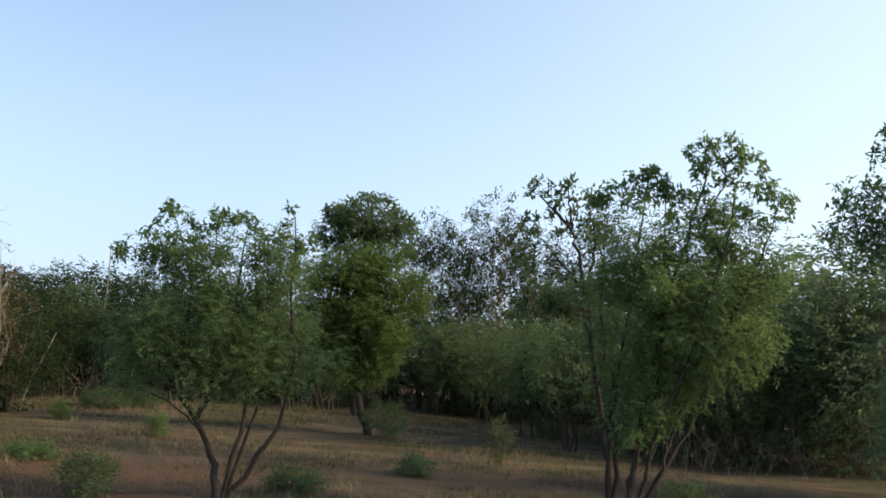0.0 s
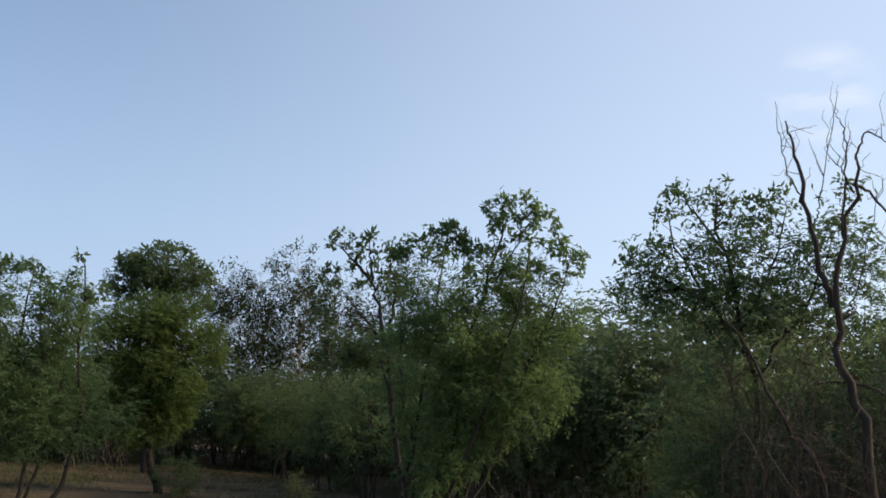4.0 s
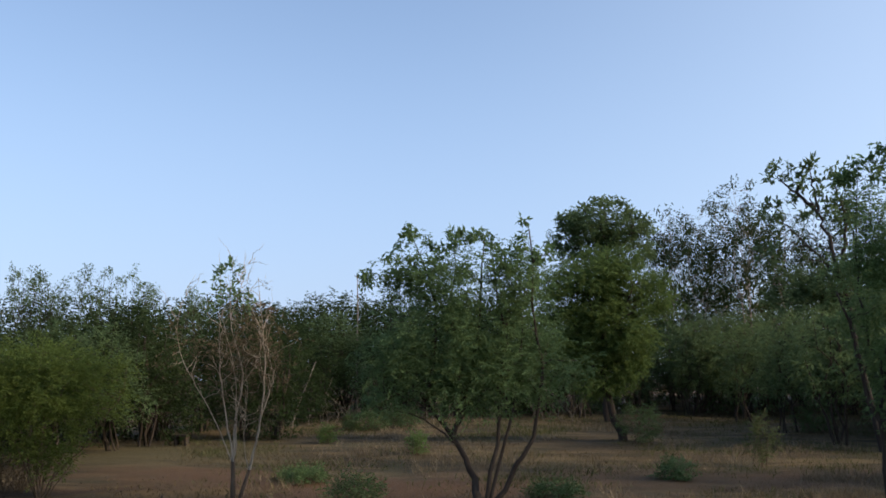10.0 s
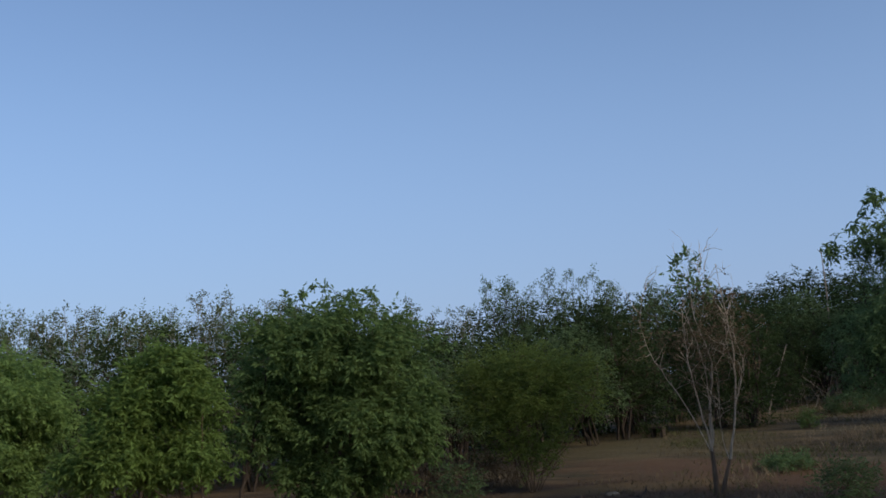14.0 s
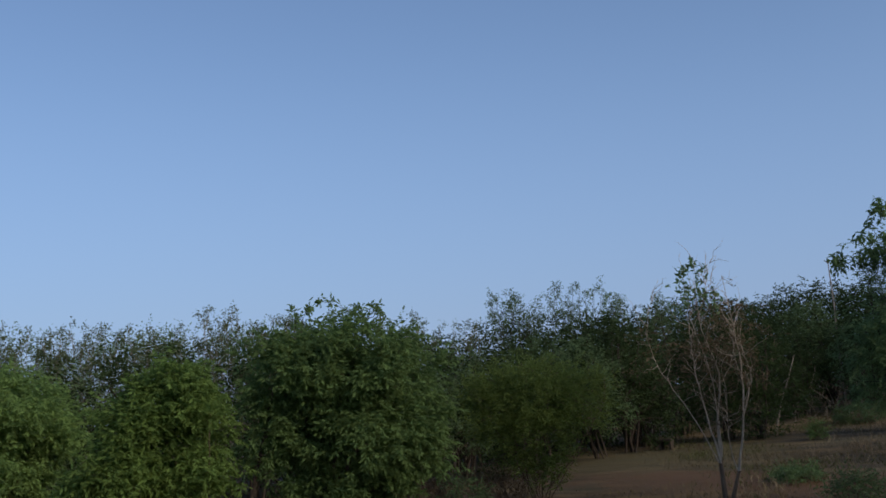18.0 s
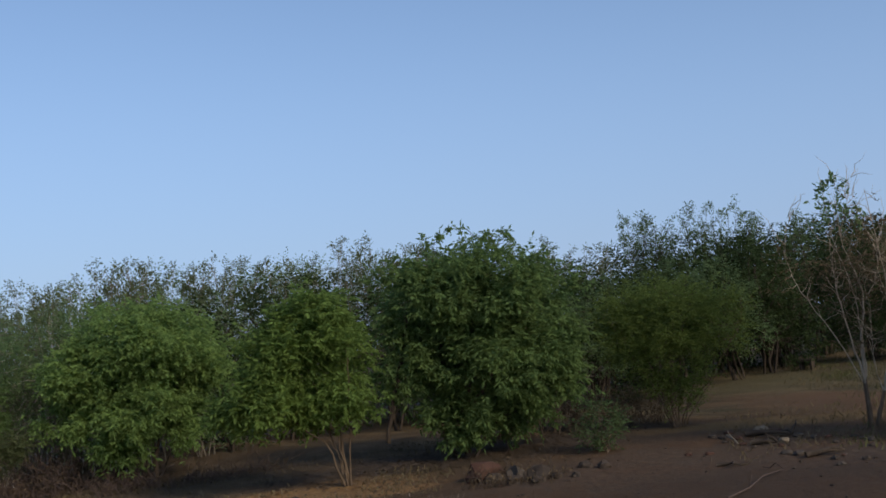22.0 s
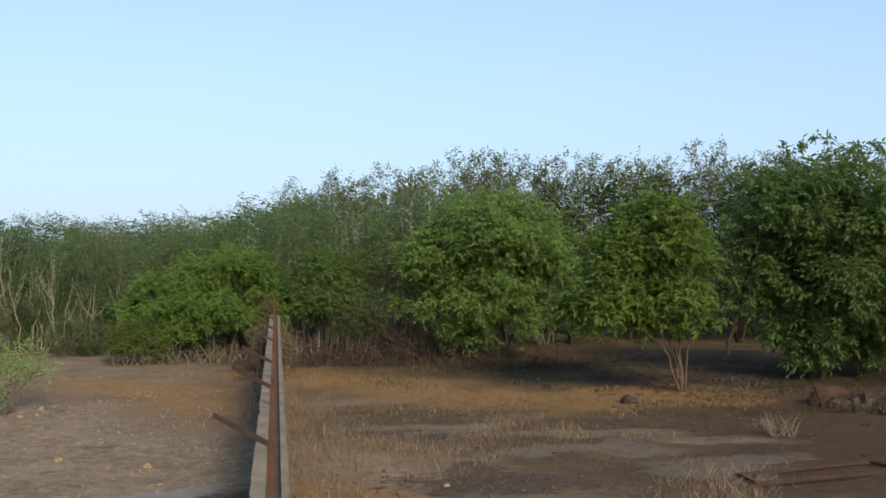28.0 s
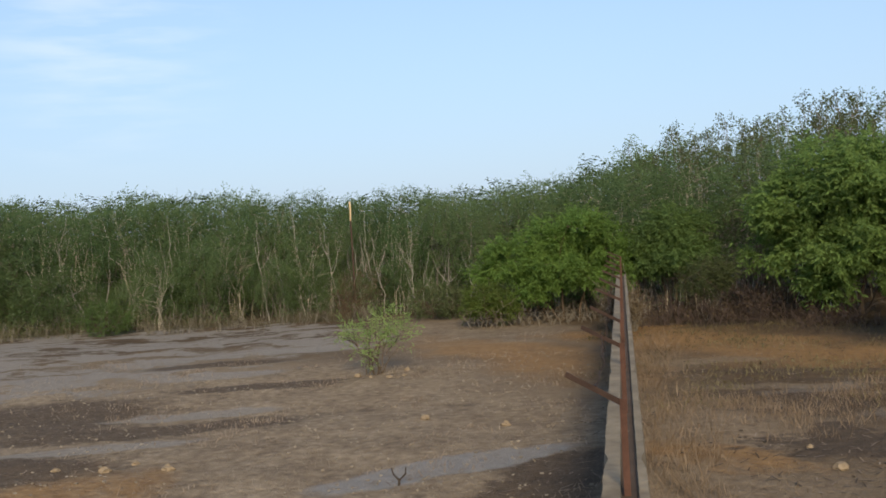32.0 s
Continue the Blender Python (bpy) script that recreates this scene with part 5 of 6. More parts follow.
def row(style, az0, az1, d0, step, seed, share=1.0, spread=0.1, wide=1.0, deep=2.0, d1=None):
    """Trees along an arc from az0 to az1, step metres apart, whose tops follow the wood's upper edge."""
    r = random.Random(seed)
    az, k = az0, 0
    while az < az1:
        d = d0 if d1 is None else d0 + (d1 - d0) * (az - az0) / (az1 - az0)
        a, dd = az + r.uniform(-0.3, 0.3) * math.degrees(step / d), d + r.uniform(-deep, deep) / 2
        background(style, a, dd, max(1.2, sky_height(a, dd) * share * r.uniform(1 - spread, 1 + spread)), seed * 1000 + k, wide)
        az += math.degrees(step / d)
        k += 1


# slender scrub beyond the bare flat
row("stemmy", 71, 112, 30.5, 1.1, 1, 0.90, 0.10, d1=37.0)
row("soft", 70, 113, 33.5, 1.7, 2, 0.97, 0.05, 1.1, d1=40.0)
row("soft", 70, 113, 37.0, 1.8, 37, 1.0, 0.04, 1.25, d1=43.0)
row("stemmy", 71, 112, 32.0, 1.4, 3, 0.97, 0.06, d1=38.5)
row("soft", 76, 112, 30.4, 1.0, 31, 0.5, 0.42, 1.0, d1=35.2)
row("scrub", 75, 113, 31.2, 1.1, 63, 0.42, 0.5, 1.3, d1=36.0)
row("dim", 70, 116, 42.0, 2.0, 39, 0.93, 0.05, 1.6, d1=47.0)
row("dim", 70, 116, 46.0, 2.2, 40, 0.6, 0.1, 1.8, d1=51.0)
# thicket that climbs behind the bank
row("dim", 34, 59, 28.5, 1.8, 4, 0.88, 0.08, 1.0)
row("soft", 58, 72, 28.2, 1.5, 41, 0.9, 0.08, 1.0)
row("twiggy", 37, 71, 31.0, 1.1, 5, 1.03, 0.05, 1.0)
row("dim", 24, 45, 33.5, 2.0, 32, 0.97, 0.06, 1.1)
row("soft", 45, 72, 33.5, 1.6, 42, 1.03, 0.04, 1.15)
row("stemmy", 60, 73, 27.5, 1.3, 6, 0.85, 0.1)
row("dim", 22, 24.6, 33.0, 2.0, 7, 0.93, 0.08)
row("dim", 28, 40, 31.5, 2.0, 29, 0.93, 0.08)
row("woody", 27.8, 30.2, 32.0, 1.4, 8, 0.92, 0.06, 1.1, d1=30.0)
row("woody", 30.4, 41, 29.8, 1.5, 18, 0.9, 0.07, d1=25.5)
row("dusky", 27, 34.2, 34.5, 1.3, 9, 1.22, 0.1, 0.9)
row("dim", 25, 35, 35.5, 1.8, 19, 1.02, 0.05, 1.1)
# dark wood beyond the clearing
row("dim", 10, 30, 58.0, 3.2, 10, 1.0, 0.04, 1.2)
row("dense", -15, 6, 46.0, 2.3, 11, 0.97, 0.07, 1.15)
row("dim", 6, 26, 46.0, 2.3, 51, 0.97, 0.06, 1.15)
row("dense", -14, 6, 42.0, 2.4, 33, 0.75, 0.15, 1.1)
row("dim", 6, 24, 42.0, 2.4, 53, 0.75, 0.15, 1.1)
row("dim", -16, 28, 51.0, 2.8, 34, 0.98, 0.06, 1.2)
row("woody", -14, 24, 40.5, 2.6, 12, 0.8, 0.12, 1.1)
for k, (az, d, h) in enumerate(((0.9, 43.0, 7.8), (-0.1, 44.5, 7.5), (-0.9, 43.0, 7.9), (-1.9, 44.0, 7.4), (-3.2, 42.0, 8.8), (-4.4, 45.0, 7.9), (-5.4, 44.0, 7.6), (-6.6, 46.0, 7.8), (-8.6, 46.0, 7.8), (-10.5, 46.0, 8.0))):
    background("tall", az, d, h, 1300 + k, 0.8)
row("dense", -26.5, -10, 36.0, 2.2, 35, 1.0, 0.05, 1.1)
row("dense", -37.5, -25, 24.0, 1.9, 15, 0.95, 0.08)
row("dense", -25, -10.5, 32.5, 1.8, 73, 0.93, 0.07, 1.05)
row("dense", -24.5, -12, 30.5, 2.2, 74, 0.7, 0.16)
row("dense", -37.5, -25.5, 21.5, 1.9, 36, 0.55, 0.2)
row("stemmy", -24.5, -11, 31.0, 1.7, 75, 0.72, 0.12)
row("dense", -26, -10, 38.0, 1.8, 76, 0.5, 0.1, 1.3)
row("dim", -38, -25, 45.0, 2.0, 78, 0.85, 0.06, 1.4)
row("woody", -37.5, -25, 22.5, 2.0, 16, 0.75, 0.15)
row("dim", 9, 21, 39.5, 2.4, 17, 0.75, 0.15)
# low shade-coloured trees added to fill the dark below the wood
row("dim", 8, 26, 42.0, 1.6, 77, 0.4, 0.2, 1.2, d1=36.0)
row("woody", -9.5, 1.5, 41.0, 1.5, 61, 0.78, 0.12, 1.0, d1=43.0)
row("dim", -10, 3, 47.0, 1.9, 62, 0.45, 0.2, 1.3)
for k, (az, d, h) in enumerate(((-7.2, 29.5, 4.3), (-5.2, 33.0, 3.6), (-3.0, 38.0, 3.6))):
    background("woody", az, d, h, 1500 + k)
for k, (az, d, h) in enumerate(((-25.4, 22.5, 3.4), (-23.4, 25.5, 2.6), (-26.6, 24.0, 4.2))):
    background("soft", az, d, h, 1600 + k)
row("woody", -13.5, -8, 33.0, 2.0, 38, 0.7, 0.15)


# pale bare stems that stand out from the scrub beyond the flat
def bare_sapling(az, top, seed, forks=2):
    """A leafless crooked young tree at the scrub's edge, its top at a slope seen from the eye."""
    rng = np.random.default_rng(seed)
    d = 30.2 + max(0.0, az - 80.0) * 0.17 + rng.uniform(-0.2, 1.6)
    x, y = at(az, d)
    root = thing("bare_sapling", x, y, "thin pale leafless crooked sapling at the edge of scrub", "sapling", "pale bare saplings")
    h, lean = 2.4 + top * d - ground_z(x, y), rng.uniform(-0.3, 0.3)
    line = smooth_line(rng, [(0, -0.1), (rng.normal(0, 0.08), 0.3 * h), (0.5 * lean + rng.normal(0, 0.12), 0.62 * h), (lean, h)], 14, 0.1)
    lines = [(line, 0.016)]
    for _ in range(forks):
        i = int(rng.integers(3, 9))
        side, up = rng.choice((-1, 1)) * rng.uniform(0.12, 0.4), rng.uniform(0.35, 0.85) * (h - line[i][2])
        p = line[i]
        lines.append((smooth_line(rng, [(p[0], p[2]), (p[0] + 0.6 * side, p[2] + 0.4 * up), (p[0] + side, p[2] + up)], 9, 0.08) + (0, p[1], 0), 0.011))
    for k, (pts, r) in enumerate(lines):
        v, f = [], []
        q = np.array(turned(az, [tuple(p) for p in pts]))
        tube(v, f, list(q), np.linspace(r, r * 0.3, len(q)), 5)
        part("branch" if k else "trunk", mesh_of("pale stem", v, f, BARK_PALE, True), root)


for k, (az, top) in enumerate(((102.5, -0.012), (101.1, 0.03), (100.2, -0.014), (99.0, -0.005), (97.8, 0.008), (97.4, -0.03), (95.7, 0.027), (94.4, -0.03), (93.7, -0.012), (92.3, 0.0), (90.8, 0.021), (90.1, 0.006), (89.0, 0.03), (88.3, -0.01),
                               (87.5, 0.021), (87.1, -0.006), (86.7, 0.01), (86.2, -0.002), (85.7, -0.002), (85.4, 0.022), (84.7, -0.003), (83.8, -0.01), (83.4, -0.02), (83.0, 0.001), (82.6, -0.02), (81.7, -0.018), (81.1, -0.02), (80.1, 0.012), (79.6, -0.01))):
    bare_sapling(az, top, 700 + k, 1 + k % 3)


# ---- boundary wall with iron posts ----
WALL_START, WALL_WAY, WALL_LEN, WALL_TOP, WALL_HALF = np.array((-3.35, 1.05)), np.array((-0.9507, 0.3100)), 20.2, 1.2, 0.112
WALL_SIDE = np.array((0.3100, 0.9507))


def wall_point(s, off, z):
    p = WALL_START + WALL_WAY * s + WALL_SIDE * off
    return np.array((p[0], p[1], z))


def build_wall():
    rng = np.random.default_rng(71)
    n = 420
    prof = [(-1, -0.3), (-1, 0.94), (-0.94, 1.0), (-0.2, 1.0), (-0.16, 0.972), (0.5, 0.972), (0.54, 1.0), (0.94, 1.0), (1, 0.94), (1, -0.3)]
    verts, faces = [], []
    for i in range(n + 1):
        s = WALL_LEN * i / n
        chip = 0.008 * abs(noise.noise((s * 3.1, 0.3, 0))) + 0.05 * max(0.0, noise.noise((s * 2.3, 7.7, 0)) - 0.35) + 0.006 * abs(noise.noise((s * 14.0, 2.2, 0)))
        for o, z in prof:
            e = 0.0012 * rng.normal() if z > 0.9 else 0
            verts.append(tuple(wall_point(s, o * WALL_HALF + e - (np.sign(o) * chip if abs(o) > 0.9 and z > 0.9 else 0), z * WALL_TOP if z > 0 else z) + (0, 0, e)))
    k = len(prof)
    for i in range(n):
        faces += [(i * k + j, i * k + j + 1, (i + 1) * k + j + 1, (i + 1) * k + j) for j in range(k - 1)]
    faces += [tuple(range(k))[::-1], tuple(n * k + j for j in range(k))]
    wall = new("boundary_wall", mesh_of("boundary wall", verts, faces, CONCRETE))
    tagged(wall, "low weathered concrete boundary wall with rusty iron posts", "wall", kind="structure")
    verts, faces = [], []
    for i in range(121):
        s = WALL_LEN * i / 120
        for o in (-0.15, 0.0, 0.2, 0.35, 0.49):
            verts.append(tuple(wall_point(s, o * WALL_HALF, WALL_TOP * 0.972 + 0.004 + 0.006 * noise.noise((s * 5.0, o * 3.0, 2.0)))))
    faces = [(i * 5 + j, i * 5 + j + 1, i * 5 + j + 6, i * 5 + j + 5) for i in range(120) for j in range(4)]
    part("mortar_strip", mesh_of("mortar strip", verts, faces, RENDERED, True), wall, "dark rust-stained mortar channel along the top")
    return wall


wall = build_wall()


def bar(verts, faces, a, b, w=0.036, t=0.006, face=(0, 0, 1)):
    """An L-shaped iron angle from a to b."""
    a, b = np.array(a, float), np.array(b, float)
    q = unit(b - a)
    s = unit(np.cross(q, face))
    u = np.cross(s, q)
    out = [(0, 0), (w, 0), (w, t), (t, t), (t, w), (0, w)]
    o = len(verts)
    for p in (a, b):
        verts += [tuple(p + s * (i - w / 2) + u * (j - w / 2)) for i, j in out]
    faces += [(o + i, o + (i + 1) % 6, o + 6 + (i + 1) % 6, o + 6 + i) for i in range(6)]
    faces += [tuple(o + i for i in range(6))[::-1], tuple(o + 6 + i for i in range(6))]


def build_posts():
    r = random.Random(5)
    tips = []
    for i in range(10):
        s = 1.30 + 2.06 * i
        h, lean = 0.40 + r.uniform(-0.02, 0.02), r.uniform(-0.02, 0.02)
        top, foot = wall_point(s + lean, 0.01, WALL_TOP + h), wall_point(s, 0.01, WALL_TOP - 0.05)
        tip = wall_point(s + 0.10 + r.uniform(-0.05, 0.05), -0.24, WALL_TOP + h + 0.10)
        v, f = [], []
        bar(v, f, foot, top, 0.03, 0.006, WALL_WAY.tolist() + [0])
        post = part("post", mesh_of("post", v, f, RUST), wall, "rusty iron angle post")
        v, f = [], []
        bar(v, f, top - (0, 0, 0.02), tip, 0.026, 0.005)
        part("arm", mesh_of("arm", v, f, RUST_DARK), post, "rusty iron arm leaning outwards")
        tips.append((top, tip))
    rng = np.random.default_rng(3)
    for a in range(9):
        v, f = [], []
        p, q = tips[a][1] * 0.5 + tips[a][0] * 0.5, tips[a + 1][1] * 0.5 + tips[a + 1][0] * 0.5
        line = bent(rng, p, q, 0.01, 12, -0.06 - 0.05 * rng.uniform())
        tube(v, f, list(line), [0.0035] * 12, 3)
        part("wire", mesh_of("wire", v, f, RUST_DARK), wall, "slack rusty fence wire")


build_posts()


# ---- things lying on the ground ----
def iron_frame():
    v, f = [], []
    x0, y0 = -8.73, 7.9
    root = thing("metal_frame", x0, y0, "rusty rectangular iron frame lying flat on the ground", "frame")
    pts = [(-8.73, 7.9), (-8.28, 7.74), (-8.0, 9.66), (-8.54, 9.68)]
    z = max(ground_z(px, py) for px in (-8.7, -8.5, -8.3, -8.1, -8.0) for py in (7.75, 8.2, 8.7, 9.2, 9.68)) - root.location[2] + 0.012
    for i in range(4):
        v, f = [], []
        (ax, ay), (bx, by) = pts[i], pts[(i + 1) % 4]
        bar(v, f, (ax - x0, ay - y0, z), (bx - x0, by - y0, z), 0.035, 0.008)
        part("bar", mesh_of("frame bar", v, f, RUST_DARK), root)


iron_frame()


def rock(name, label, x, y, r, seed, mat, group="", flat=0.6):
    bm = bmesh.new()
    bmesh.ops.create_icosphere(bm, subdivisions=2, radius=1.0)
    for vert in bm.verts:
        p = vert.co
        k = 1 + 0.5 * noise.noise(p * 1.5 + Vector((seed * 3.7, 0, 0))) + 0.16 * noise.noise(p * 3.1 + Vector((0, seed, 0)))
        vert.co = Vector((p.x * k * r, p.y * k * r * 0.8, p.z * k * r * flat))
    me = bpy.data.meshes.new(name)
    bm.to_mesh(me)
    bm.free()
    me.materials.append(mat)
    ob = new(name, me)
    ob.location = (x, y, ground_z(x, y) + r * flat * 0.35)
    ob.rotation_euler = (0, 0, seed * 1.3)
    return tagged(ob, label, "rock", group)


for i, (px, py, r) in enumerate(((-12.1, -2.05, 0.07), (-12.35, -1.75, 0.05), (-11.9, -1.35, 0.08), (-12.3, -2.6, 0.05), (-9.02, 4.89, 0.075), (-10.0, 5.1, 0.04), (-13.6, 1.7, 0.08), (-12.9, 2.6, 0.07), (-17.95, 1.15, 0.07), (-17.7, 1.35, 0.05), (-17.6, 1.65, 0.06), (-17.65, 1.9, 0.05), (-18.1, 2.0, 0.06))):
    rock("rock", "small tan rock on bare soil", px, py, r, i + 1, ROCK_TAN, "small tan rocks")
for i, (px, py, r) in enumerate(((-11.3, 12.65, 0.16), (-10.9, 12.75, 0.12), (-11.7, 12.6, 0.19), (-11.5, 12.95, 0.12), (-10.8, 13.1, 0.1), (-10.5, 13.2, 0.09), (-10.9, 13.95, 0.12), (-10.6, 14.05, 0.13), (-14.2, 10.6, 0.16))):
    rock("rock", "dark stone half sunk in the soil", px, py, r, i + 21, ROCK_DARK, "half-sunk stones")
rock("rock", "dark red-brown block of stone half sunk in the soil", -11.95, 12.62, 0.3, 71, ROCK_RED, "", 0.75)
rock("rock", "large grey stone standing in the soil", -11.45, 12.85, 0.2, 72, ROCK_GREY, "", 0.9)
rock("rock", "large grey stone standing in the soil", -11.05, 13.0, 0.2, 73, ROCK_DARK, "", 0.9)
for i in range(26):
    rr = random.Random(i)
    px, py = -9.0 + rr.uniform(-1.7, 1.9), 16.7 + rr.uniform(-1.6, 1.0)
    rock("rock", "broken stone in a heap of rubble", px, py, rr.uniform(0.04, 0.10), i + 40, (ROCK_DARK, ROCK_RED, ROCK_GREY)[i % 3], "rubble stones", 0.5)


def fallen(name, label, category, pts, radius, mat, forks=0, seed=1, prong=()):
    rng = np.random.default_rng(seed)
    x0, y0 = pts[0][:2]
    root = thing(name, x0, y0, label, category)
    v, f = [], []
    line = [np.array((px - x0, py - y0, ground_z(px, py) - root.location[2] + pz)) for px, py, pz in pts]
    tube(v, f, line, np.linspace(radius, radius * 0.4, len(line)), 6)
    if prong:
        tube(v, f, [np.array((px - x0, py - y0, ground_z(px, py) - root.location[2] + pz)) for px, py, pz in prong], np.linspace(radius * 0.8, radius * 0.4, len(prong)), 5)
    for _ in range(forks):
        i = rng.integers(1, len(line))
        tube(v, f, list(bent(rng, line[i], line[i] + rng.normal(0, 0.14, 3) + (0, 0, 0.1), 0.1, 4)), np.linspace(radius * 0.6, radius * 0.2, 4), 4)
    part("wood", mesh_of(name, v, f, mat, True), root)


fallen("fallen_branch", "dead forked stick standing in a muddy patch", "branch", [(-10.2, 0.98, -0.02), (-10.2, 0.99, 0.05), (-10.2, 0.94, 0.11), (-10.2, 0.92, 0.18)], 0.014, BARK_DARK, 0, 2, [(-10.2, 0.99, 0.05), (-10.2, 1.05, 0.10), (-10.2, 1.06, 0.17)])
fallen("fallen_branch", "long curved dead branch lying on red soil", "branch", [(-7.26, 12.09, 0.02), (-7.32, 12.75, 0.05), (-7.54, 13.54, 0.06), (-7.52, 14.12, 0.04)], 0.018, BARK_PLUM, 2, 3)
fallen("fallen_log", "dead dark log lying among stones", "log", [(-9.76, 17.11, 0.05), (-9.4, 17.2, 0.07), (-8.94, 17.22, 0.05)], 0.06, BARK_DARK, 2, 4)
fallen("fallen_log", "short dark log lying among stones", "log", [(-9.2, 16.28, 0.05), (-9.0, 16.36, 0.06), (-8.79, 16.39, 0.04)], 0.05, BARK_DARK, 1, 5)
fallen("fallen_log", "dead dark log lying on brown soil", "log", [(-7.74, 15.25, 0.04), (-7.5, 15.5, 0.08), (-7.33, 15.67, 0.05)], 0.055, BARK_DARK, 3, 8)
fallen("fallen_branch", "pale dead stick among stones", "branch", [(-9.94, 16.78, 0.08), (-9.7, 16.6, 0.05), (-9.49, 16.35, 0.02)], 0.025, BARK_GREY, 1, 9)
fallen("fallen_branch", "thin dead branch on bare soil", "branch", [(-8.79, 14.44, 0.02), (-8.6, 14.55, 0.04), (-8.43, 14.53, 0.02)], 0.03, BARK_DARK, 2, 6)
for i, (px, py, r, mat) in enumerate(((-9.76, 17.69, 0.12, ROCK_TAN), (-8.83, 16.71, 0.11, ROCK_TAN), (-8.21, 15.57, 0.10, ROCK_GREY), (-7.95, 15.5, 0.12, ROCK_GREY), (-7.72, 15.48, 0.09, ROCK_GREY), (-7.2, 16.4, 0.07, ROCK_DARK), (-7.9, 16.6, 0.08, ROCK_DARK), (-6.9, 14.6, 0.07, ROCK_GREY), (-6.7, 15.0, 0.08, ROCK_DARK), (-10.3, 17.4, 0.07, ROCK_DARK))):
    rock("rock", "stone lying among dead wood", px, py, r, i + 90, mat, "stones among dead wood", 0.5)
fallen("dead_snag", "thin bare dead trunk standing above the wood", "tree", [(-13.4, 43.0, -0.1), (-13.42, 43.0, 2.0), (-13.36, 43.0, 4.0), (-13.38, 43.0, 5.55)], 0.05, BARK_GREY, 2, 10)
fallen("leaning_stem", "dead pale stem leaning at the edge of the wood", "branch", [(-12.6, 33.2, -0.05), (-12.4, 33.3, 0.7), (-12.1, 33.4, 1.5), (-11.85, 33.5, 2.2)], 0.03, BARK_GREY, 3, 7)


def pole():
    x, y = at(86.25, 30.8)
    root = thing("pole", x, y, "thin weathered iron pole, rusty below and pale at the top", "pole")
    for a, b, mat, name, lean in ((-0.2, 2.82, RUST_DARK, "lower_pole", 0.0), (2.82, 3.36, POLE_PAINT, "upper_pole", 0.02)):
        v, f = [], []
        tube(v, f, [np.array((0.02 * a, 0, a)), np.array((0.01 * (a + b), 0.01, (a + b) / 2)), np.array((0.02 * b, 0, b))], [0.027, 0.026, 0.025], 8)
        part(name, mesh_of(name, v, f, mat, True), root)


pole()


def stool():
    x, y = at(26.3, 31.0)
    root = thing("bench", x, y, "small dark low bench at the far edge of the clearing", "bench")
    v, f = [], []
    def box(cx, cy, cz, sx, sy, sz):
        o = len(v)
        v.extend([(cx + i * sx, cy + j * sy, cz + k * sz) for i in (-1, 1) for j in (-1, 1) for k in (-1, 1)])
        f.extend([tuple(o + q for q in face) for face in ((0, 1, 3, 2), (4, 6, 7, 5), (0, 4, 5, 1), (2, 3, 7, 6), (0, 2, 6, 4), (1, 5, 7, 3))])
    box(0, 0, 0.27, 0.2, 0.13, 0.025)
    part("seat", mesh_of("seat", list(v), list(f), BARK_DARK), root)
    for sx in (-0.15, 0.15):
        v.clear(), f.clear()
        box(sx, 0, 0.11, 0.03, 0.1, 0.14)
        part("leg", mesh_of("leg", list(v), list(f), BARK_DARK), root)


stool()


# ---- grass, weeds and pebbles ----
def grass(name, label, places, mat, seed, height=0.3, blades=9, width=0.005, spread=0.09):
    rng = np.random.default_rng(seed)
    p = np.array([(x, y, ground_z(x, y)) for x, y in places])
    n = len(p) * blades
    b = np.repeat(p, blades, 0) + np.c_[rng.normal(0, spread, (n, 2)), np.full(n, -0.02)]
    h = height * np.repeat(rng.uniform(0.5, 1.25, len(p)), blades)[:, None] * rng.uniform(0.5, 1.1, (n, 1))
    tip = b + np.c_[rng.normal(0, 0.5, (n, 2)), np.ones(n)] * h
    s = np.c_[unit(rng.normal(0, 1, (n, 2))), np.zeros(n)] * width
    mid = b * 0.5 + tip * 0.5 + np.c_[rng.normal(0, 0.04, (n, 2)), np.zeros(n)] * h
    v = np.stack([b - s, b + s, mid + s * 0.7, tip, mid - s * 0.7], 1).reshape(-1, 3)
    ob = new(name, mesh_of(name, v, np.arange(5 * n).reshape(-1, 5), mat))
    return tagged(ob, label, "grass", kind="stuff")


def scatter(seed, n, az0, az1, d0, d1, scale=0.35, cut=0.0):
    rng = random.Random(seed)
    out = []
    for _ in range(n * 20):
        az, d = rng.uniform(az0, az1), math.sqrt(rng.uniform(d0 * d0, d1 * d1))
        x, y = at(az, d)
        if noise.noise((x * scale, y * scale, seed)) > cut + rng.uniform(-0.25, 0.25):
            out.append((x, y))
            if len(out) == n:
                break
    return out


def beside_wall(seed, n, side, s0, s1, reach):
    rng = random.Random(seed)
    out = []
    for _ in range(n):
        p = wall_point(rng.uniform(s0, s1), side * (WALL_HALF + 0.08 + reach * rng.random() ** 1.6), 0)
        out.append((float(p[0]), float(p[1])))
    return out


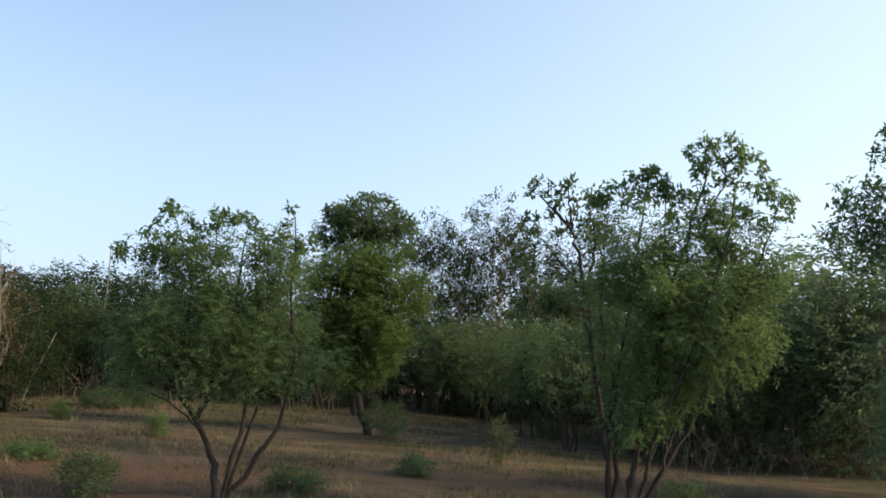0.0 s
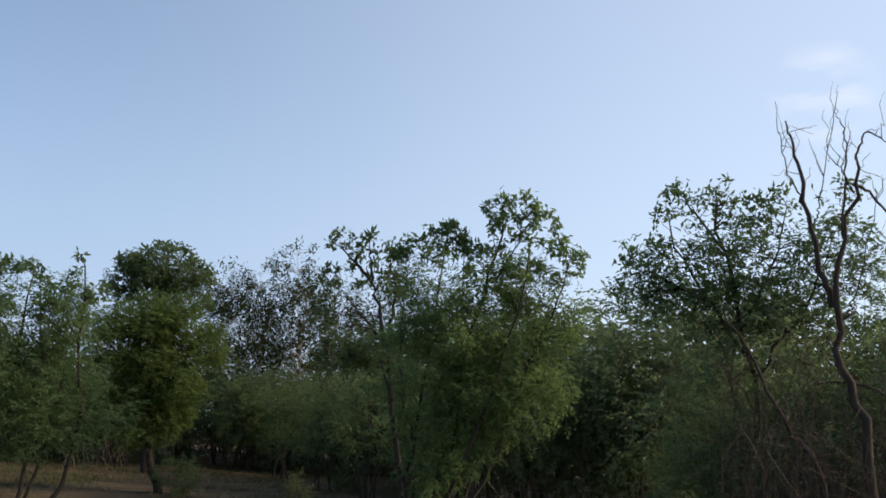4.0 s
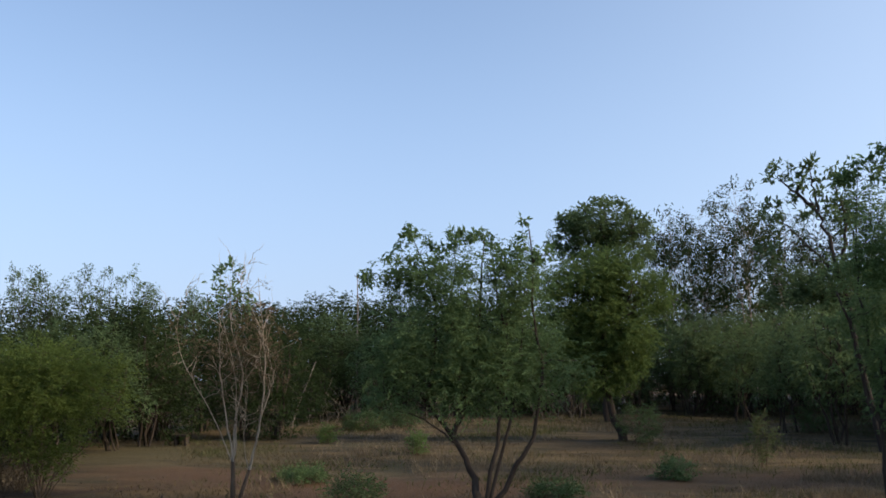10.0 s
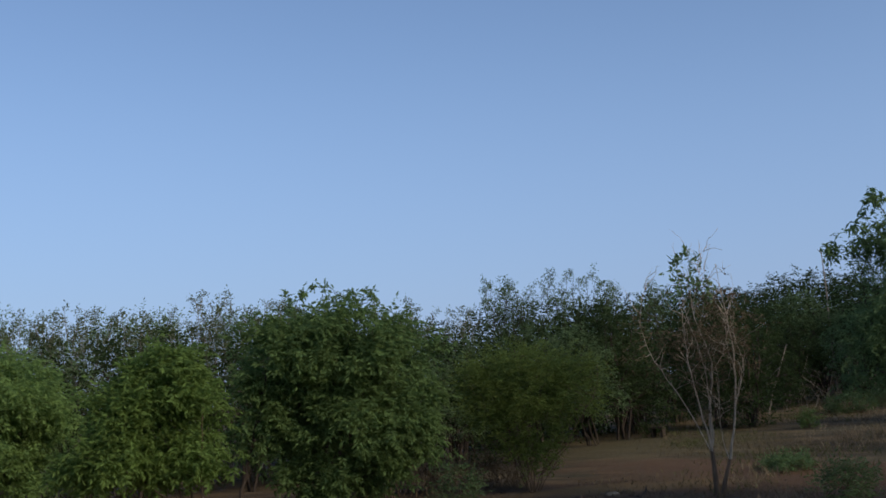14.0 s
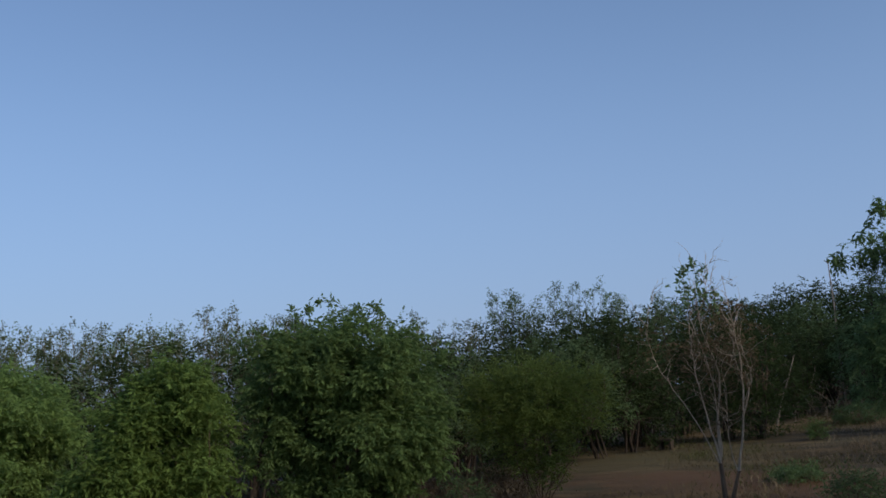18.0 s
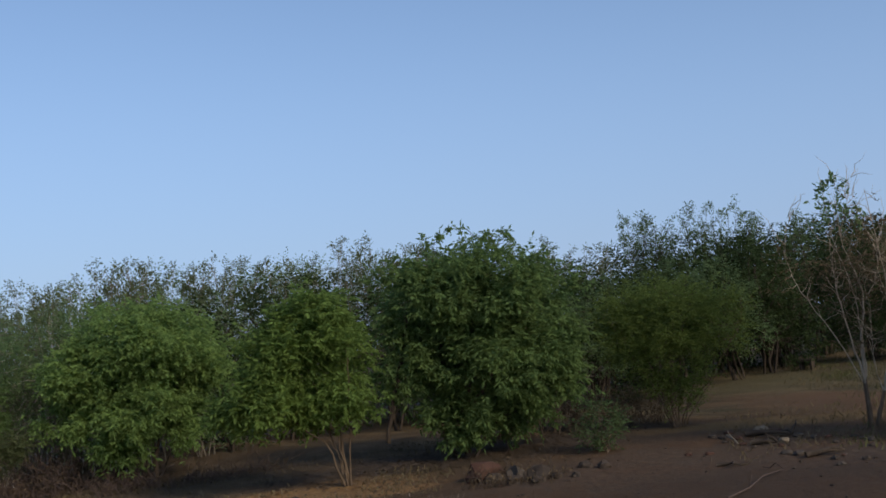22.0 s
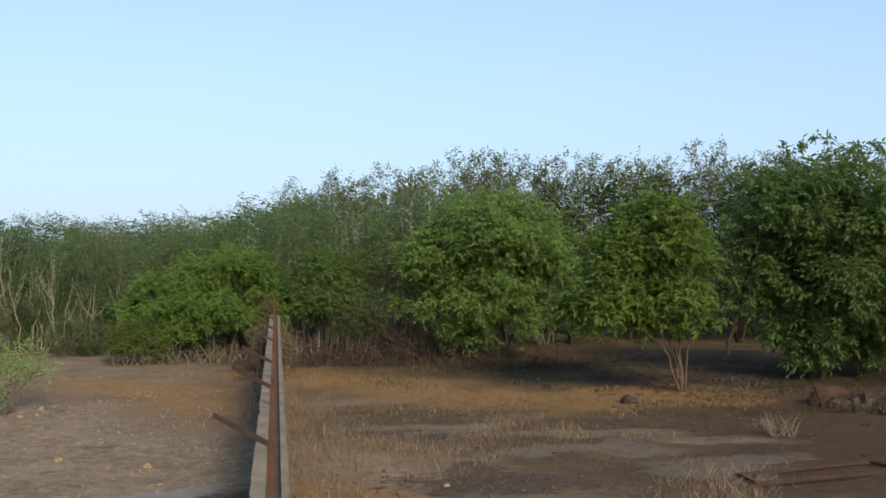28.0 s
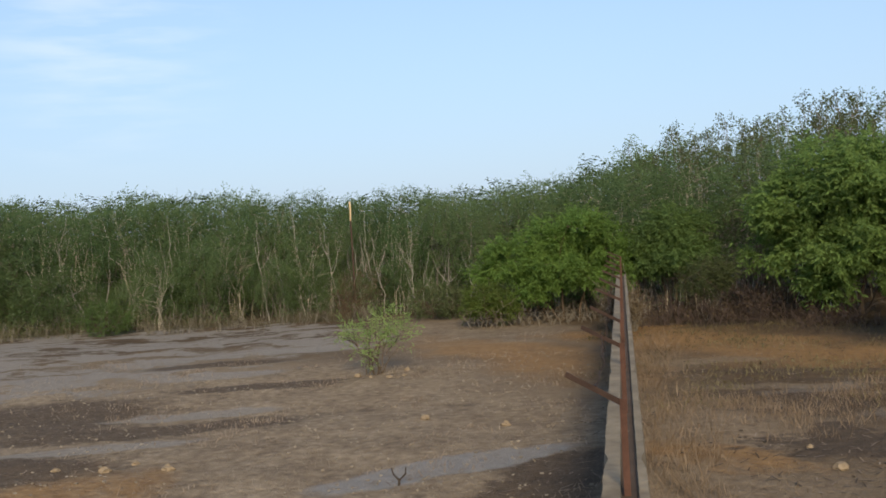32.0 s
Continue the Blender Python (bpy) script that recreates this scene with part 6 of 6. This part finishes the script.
grass("dry_grass", "tall pale dry grass along the foot of the wall", beside_wall(1, 130, 1, 3.5, 18, 0.7), STRAW_FINE, 1, 0.26, 15, 0.003, 0.1)
grass("dry_grass", "pale dry grass tufts on brown soil", scatter(2, 330, 46, 72, 9, 16, 0.45, 0.25), STRAW_FINE, 2, 0.16, 14, 0.003, 0.1)
grass("dry_grass", "short straw-coloured grass on bare soil", scatter(3, 600, 73, 104, 9, 24, 0.7, 0.22), STRAW, 3, 0.09, 7)
grass("dry_grass", "short dry grass over the clearing", scatter(4, 4200, -14, 30, 17, 44, 0.25, 0.06), TURF, 4, 0.10, 8, 0.009, 0.26)
grass("green_weeds", "low olive weeds among dry grass", scatter(9, 1500, -12, 26, 17, 40, 0.3, 0.15), TURF_OLIVE, 9, 0.14, 9, 0.011, 0.2)
grass("dry_grass", "tufts of dry straw in the clearing", scatter(5, 600, -8, 23, 17, 40, 0.3, 0.2), STRAW_DULL, 5, 0.24, 10, 0.008, 0.14)
grass("dry_grass", "dry grey-brown grass before the thicket", [(px, py) for px, py in scatter(6, 2200, 73, 108, 28.5, 36, 0.5, 0.0) if abs(math.hypot(px, py) - 29.6 - max(0, math.degrees(math.atan2(-px, py)) - 80) * 0.2) < 0.9], TURF_DULL, 6, 0.36, 9, 0.009, 0.18)
grass("dry_grass", "low dry grass on the orange bank", scatter(7, 500, 45, 74, 17, 24, 0.5, 0.15), TURF, 7, 0.10, 7, 0.01, 0.14)
grass("dry_grass", "dry grass at the foot of the thicket", scatter(10, 1500, -24, -6, 16.5, 23, 0.4, -0.1), STRAW_DULL, 10, 0.26, 9, 0.009, 0.18)
grass("dry_grass", "short yellowish grass on the orange bank", scatter(11, 420, 52, 73, 13.5, 21, 0.55, 0.1), TURF_PALE, 11, 0.09, 8, 0.008, 0.16)
grass("grass_tuft", "pale tuft of tall dry grass", [at(45.5, 14.6)] * 4 + [at(45.8, 14.5)] * 2, STRAW, 8, 0.3, 12, 0.006, 0.07)


def pebbles(name, label, places, seed, lo, hi, mat):
    rng = np.random.default_rng(seed)
    cube = unit(np.array([(i, j, k) for i in (-1, 1) for j in (-1, 1) for k in (-1, 1)], float))
    quads = np.array(((0, 1, 3, 2), (4, 6, 7, 5), (0, 4, 5, 1), (2, 3, 7, 6), (0, 2, 6, 4), (1, 5, 7, 3)))
    v, f = [], []
    for i, (x, y) in enumerate(places):
        r = lo + (hi - lo) * rng.uniform() ** 3
        a = rng.uniform(0, 6.3)
        c = cube * rng.uniform(0.7, 1.2, (8, 3)) * r * (1, 0.8, 0.55)
        c = np.c_[c[:, 0] * math.cos(a) - c[:, 1] * math.sin(a), c[:, 0] * math.sin(a) + c[:, 1] * math.cos(a), c[:, 2]]
        v.append(c + (x, y, ground_z(x, y) + 0.15 * r))
        f.append(quads + 8 * i)
    ob = new(name, mesh_of(name, np.concatenate(v), np.concatenate(f), mat))
    return tagged(ob, label, "pebbles", kind="stuff")


pebbles("pebbles", "small grey and tan pebbles over bare soil", scatter(21, 2500, 74, 105, 8, 20, 0.5, -0.15), 21, 0.007, 0.032, PEBBLE)
pebbles("pebbles", "few small pebbles among dry grass", scatter(23, 350, 52, 74, 9, 20, 0.5, -0.1), 23, 0.008, 0.03, ROCK_DARK)
pebbles("pebbles", "scattered stones on red soil", scatter(22, 260, 20, 50, 12, 24, 0.5, 0.0), 22, 0.012, 0.045, ROCK_DARK)


def litter(name, label, places, seed, length, mat, wide=0.006):
    """Short bits of straw and twig lying flat on the soil."""
    rng = np.random.default_rng(seed)
    p = np.array([(x, y, ground_z(x, y) + 0.012) for x, y in places])
    n = len(p)
    a = rng.uniform(0, 6.283, n)
    q = np.c_[np.cos(a), np.sin(a), rng.normal(0, 0.12, n)] * (length * rng.uniform(0.3, 1.0, n))[:, None]
    s = np.c_[-np.sin(a), np.cos(a), np.zeros(n)] * wide
    v = np.stack([p - q - s, p - q + s, p + q + s, p + q - s], 1).reshape(-1, 3)
    ob = new(name, mesh_of(name, v, np.arange(4 * n).reshape(-1, 4), mat))
    return tagged(ob, label, "litter", kind="stuff")


litter("litter", "bits of dry straw scattered over bare soil", scatter(31, 2600, 44, 105, 8, 20, 0.6, -0.05), 31, 0.07, STRAW)
litter("litter", "dark twigs and leaf litter on brown soil", scatter(32, 2600, 20, 75, 9, 26, 0.5, -0.1), 32, 0.09, BARK_DARK)
litter("litter", "dry leaf litter below the trees", scatter(33, 2600, -22, 34, 17, 40, 0.4, -0.1), 33, 0.08, TURF)


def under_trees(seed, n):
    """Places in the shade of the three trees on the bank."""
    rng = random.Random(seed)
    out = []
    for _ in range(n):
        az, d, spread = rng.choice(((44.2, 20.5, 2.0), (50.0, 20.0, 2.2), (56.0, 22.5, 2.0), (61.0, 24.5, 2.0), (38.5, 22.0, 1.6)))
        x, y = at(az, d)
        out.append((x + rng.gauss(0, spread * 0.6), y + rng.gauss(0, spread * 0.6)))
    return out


# dark leaf quads added to deepen the trees' weak shade
litter("litter", "dark leaf litter that deepens the shade under the trees", under_trees(34, 3600), 34, 0.05, LEAF_FALLEN_SHADE, 0.022)
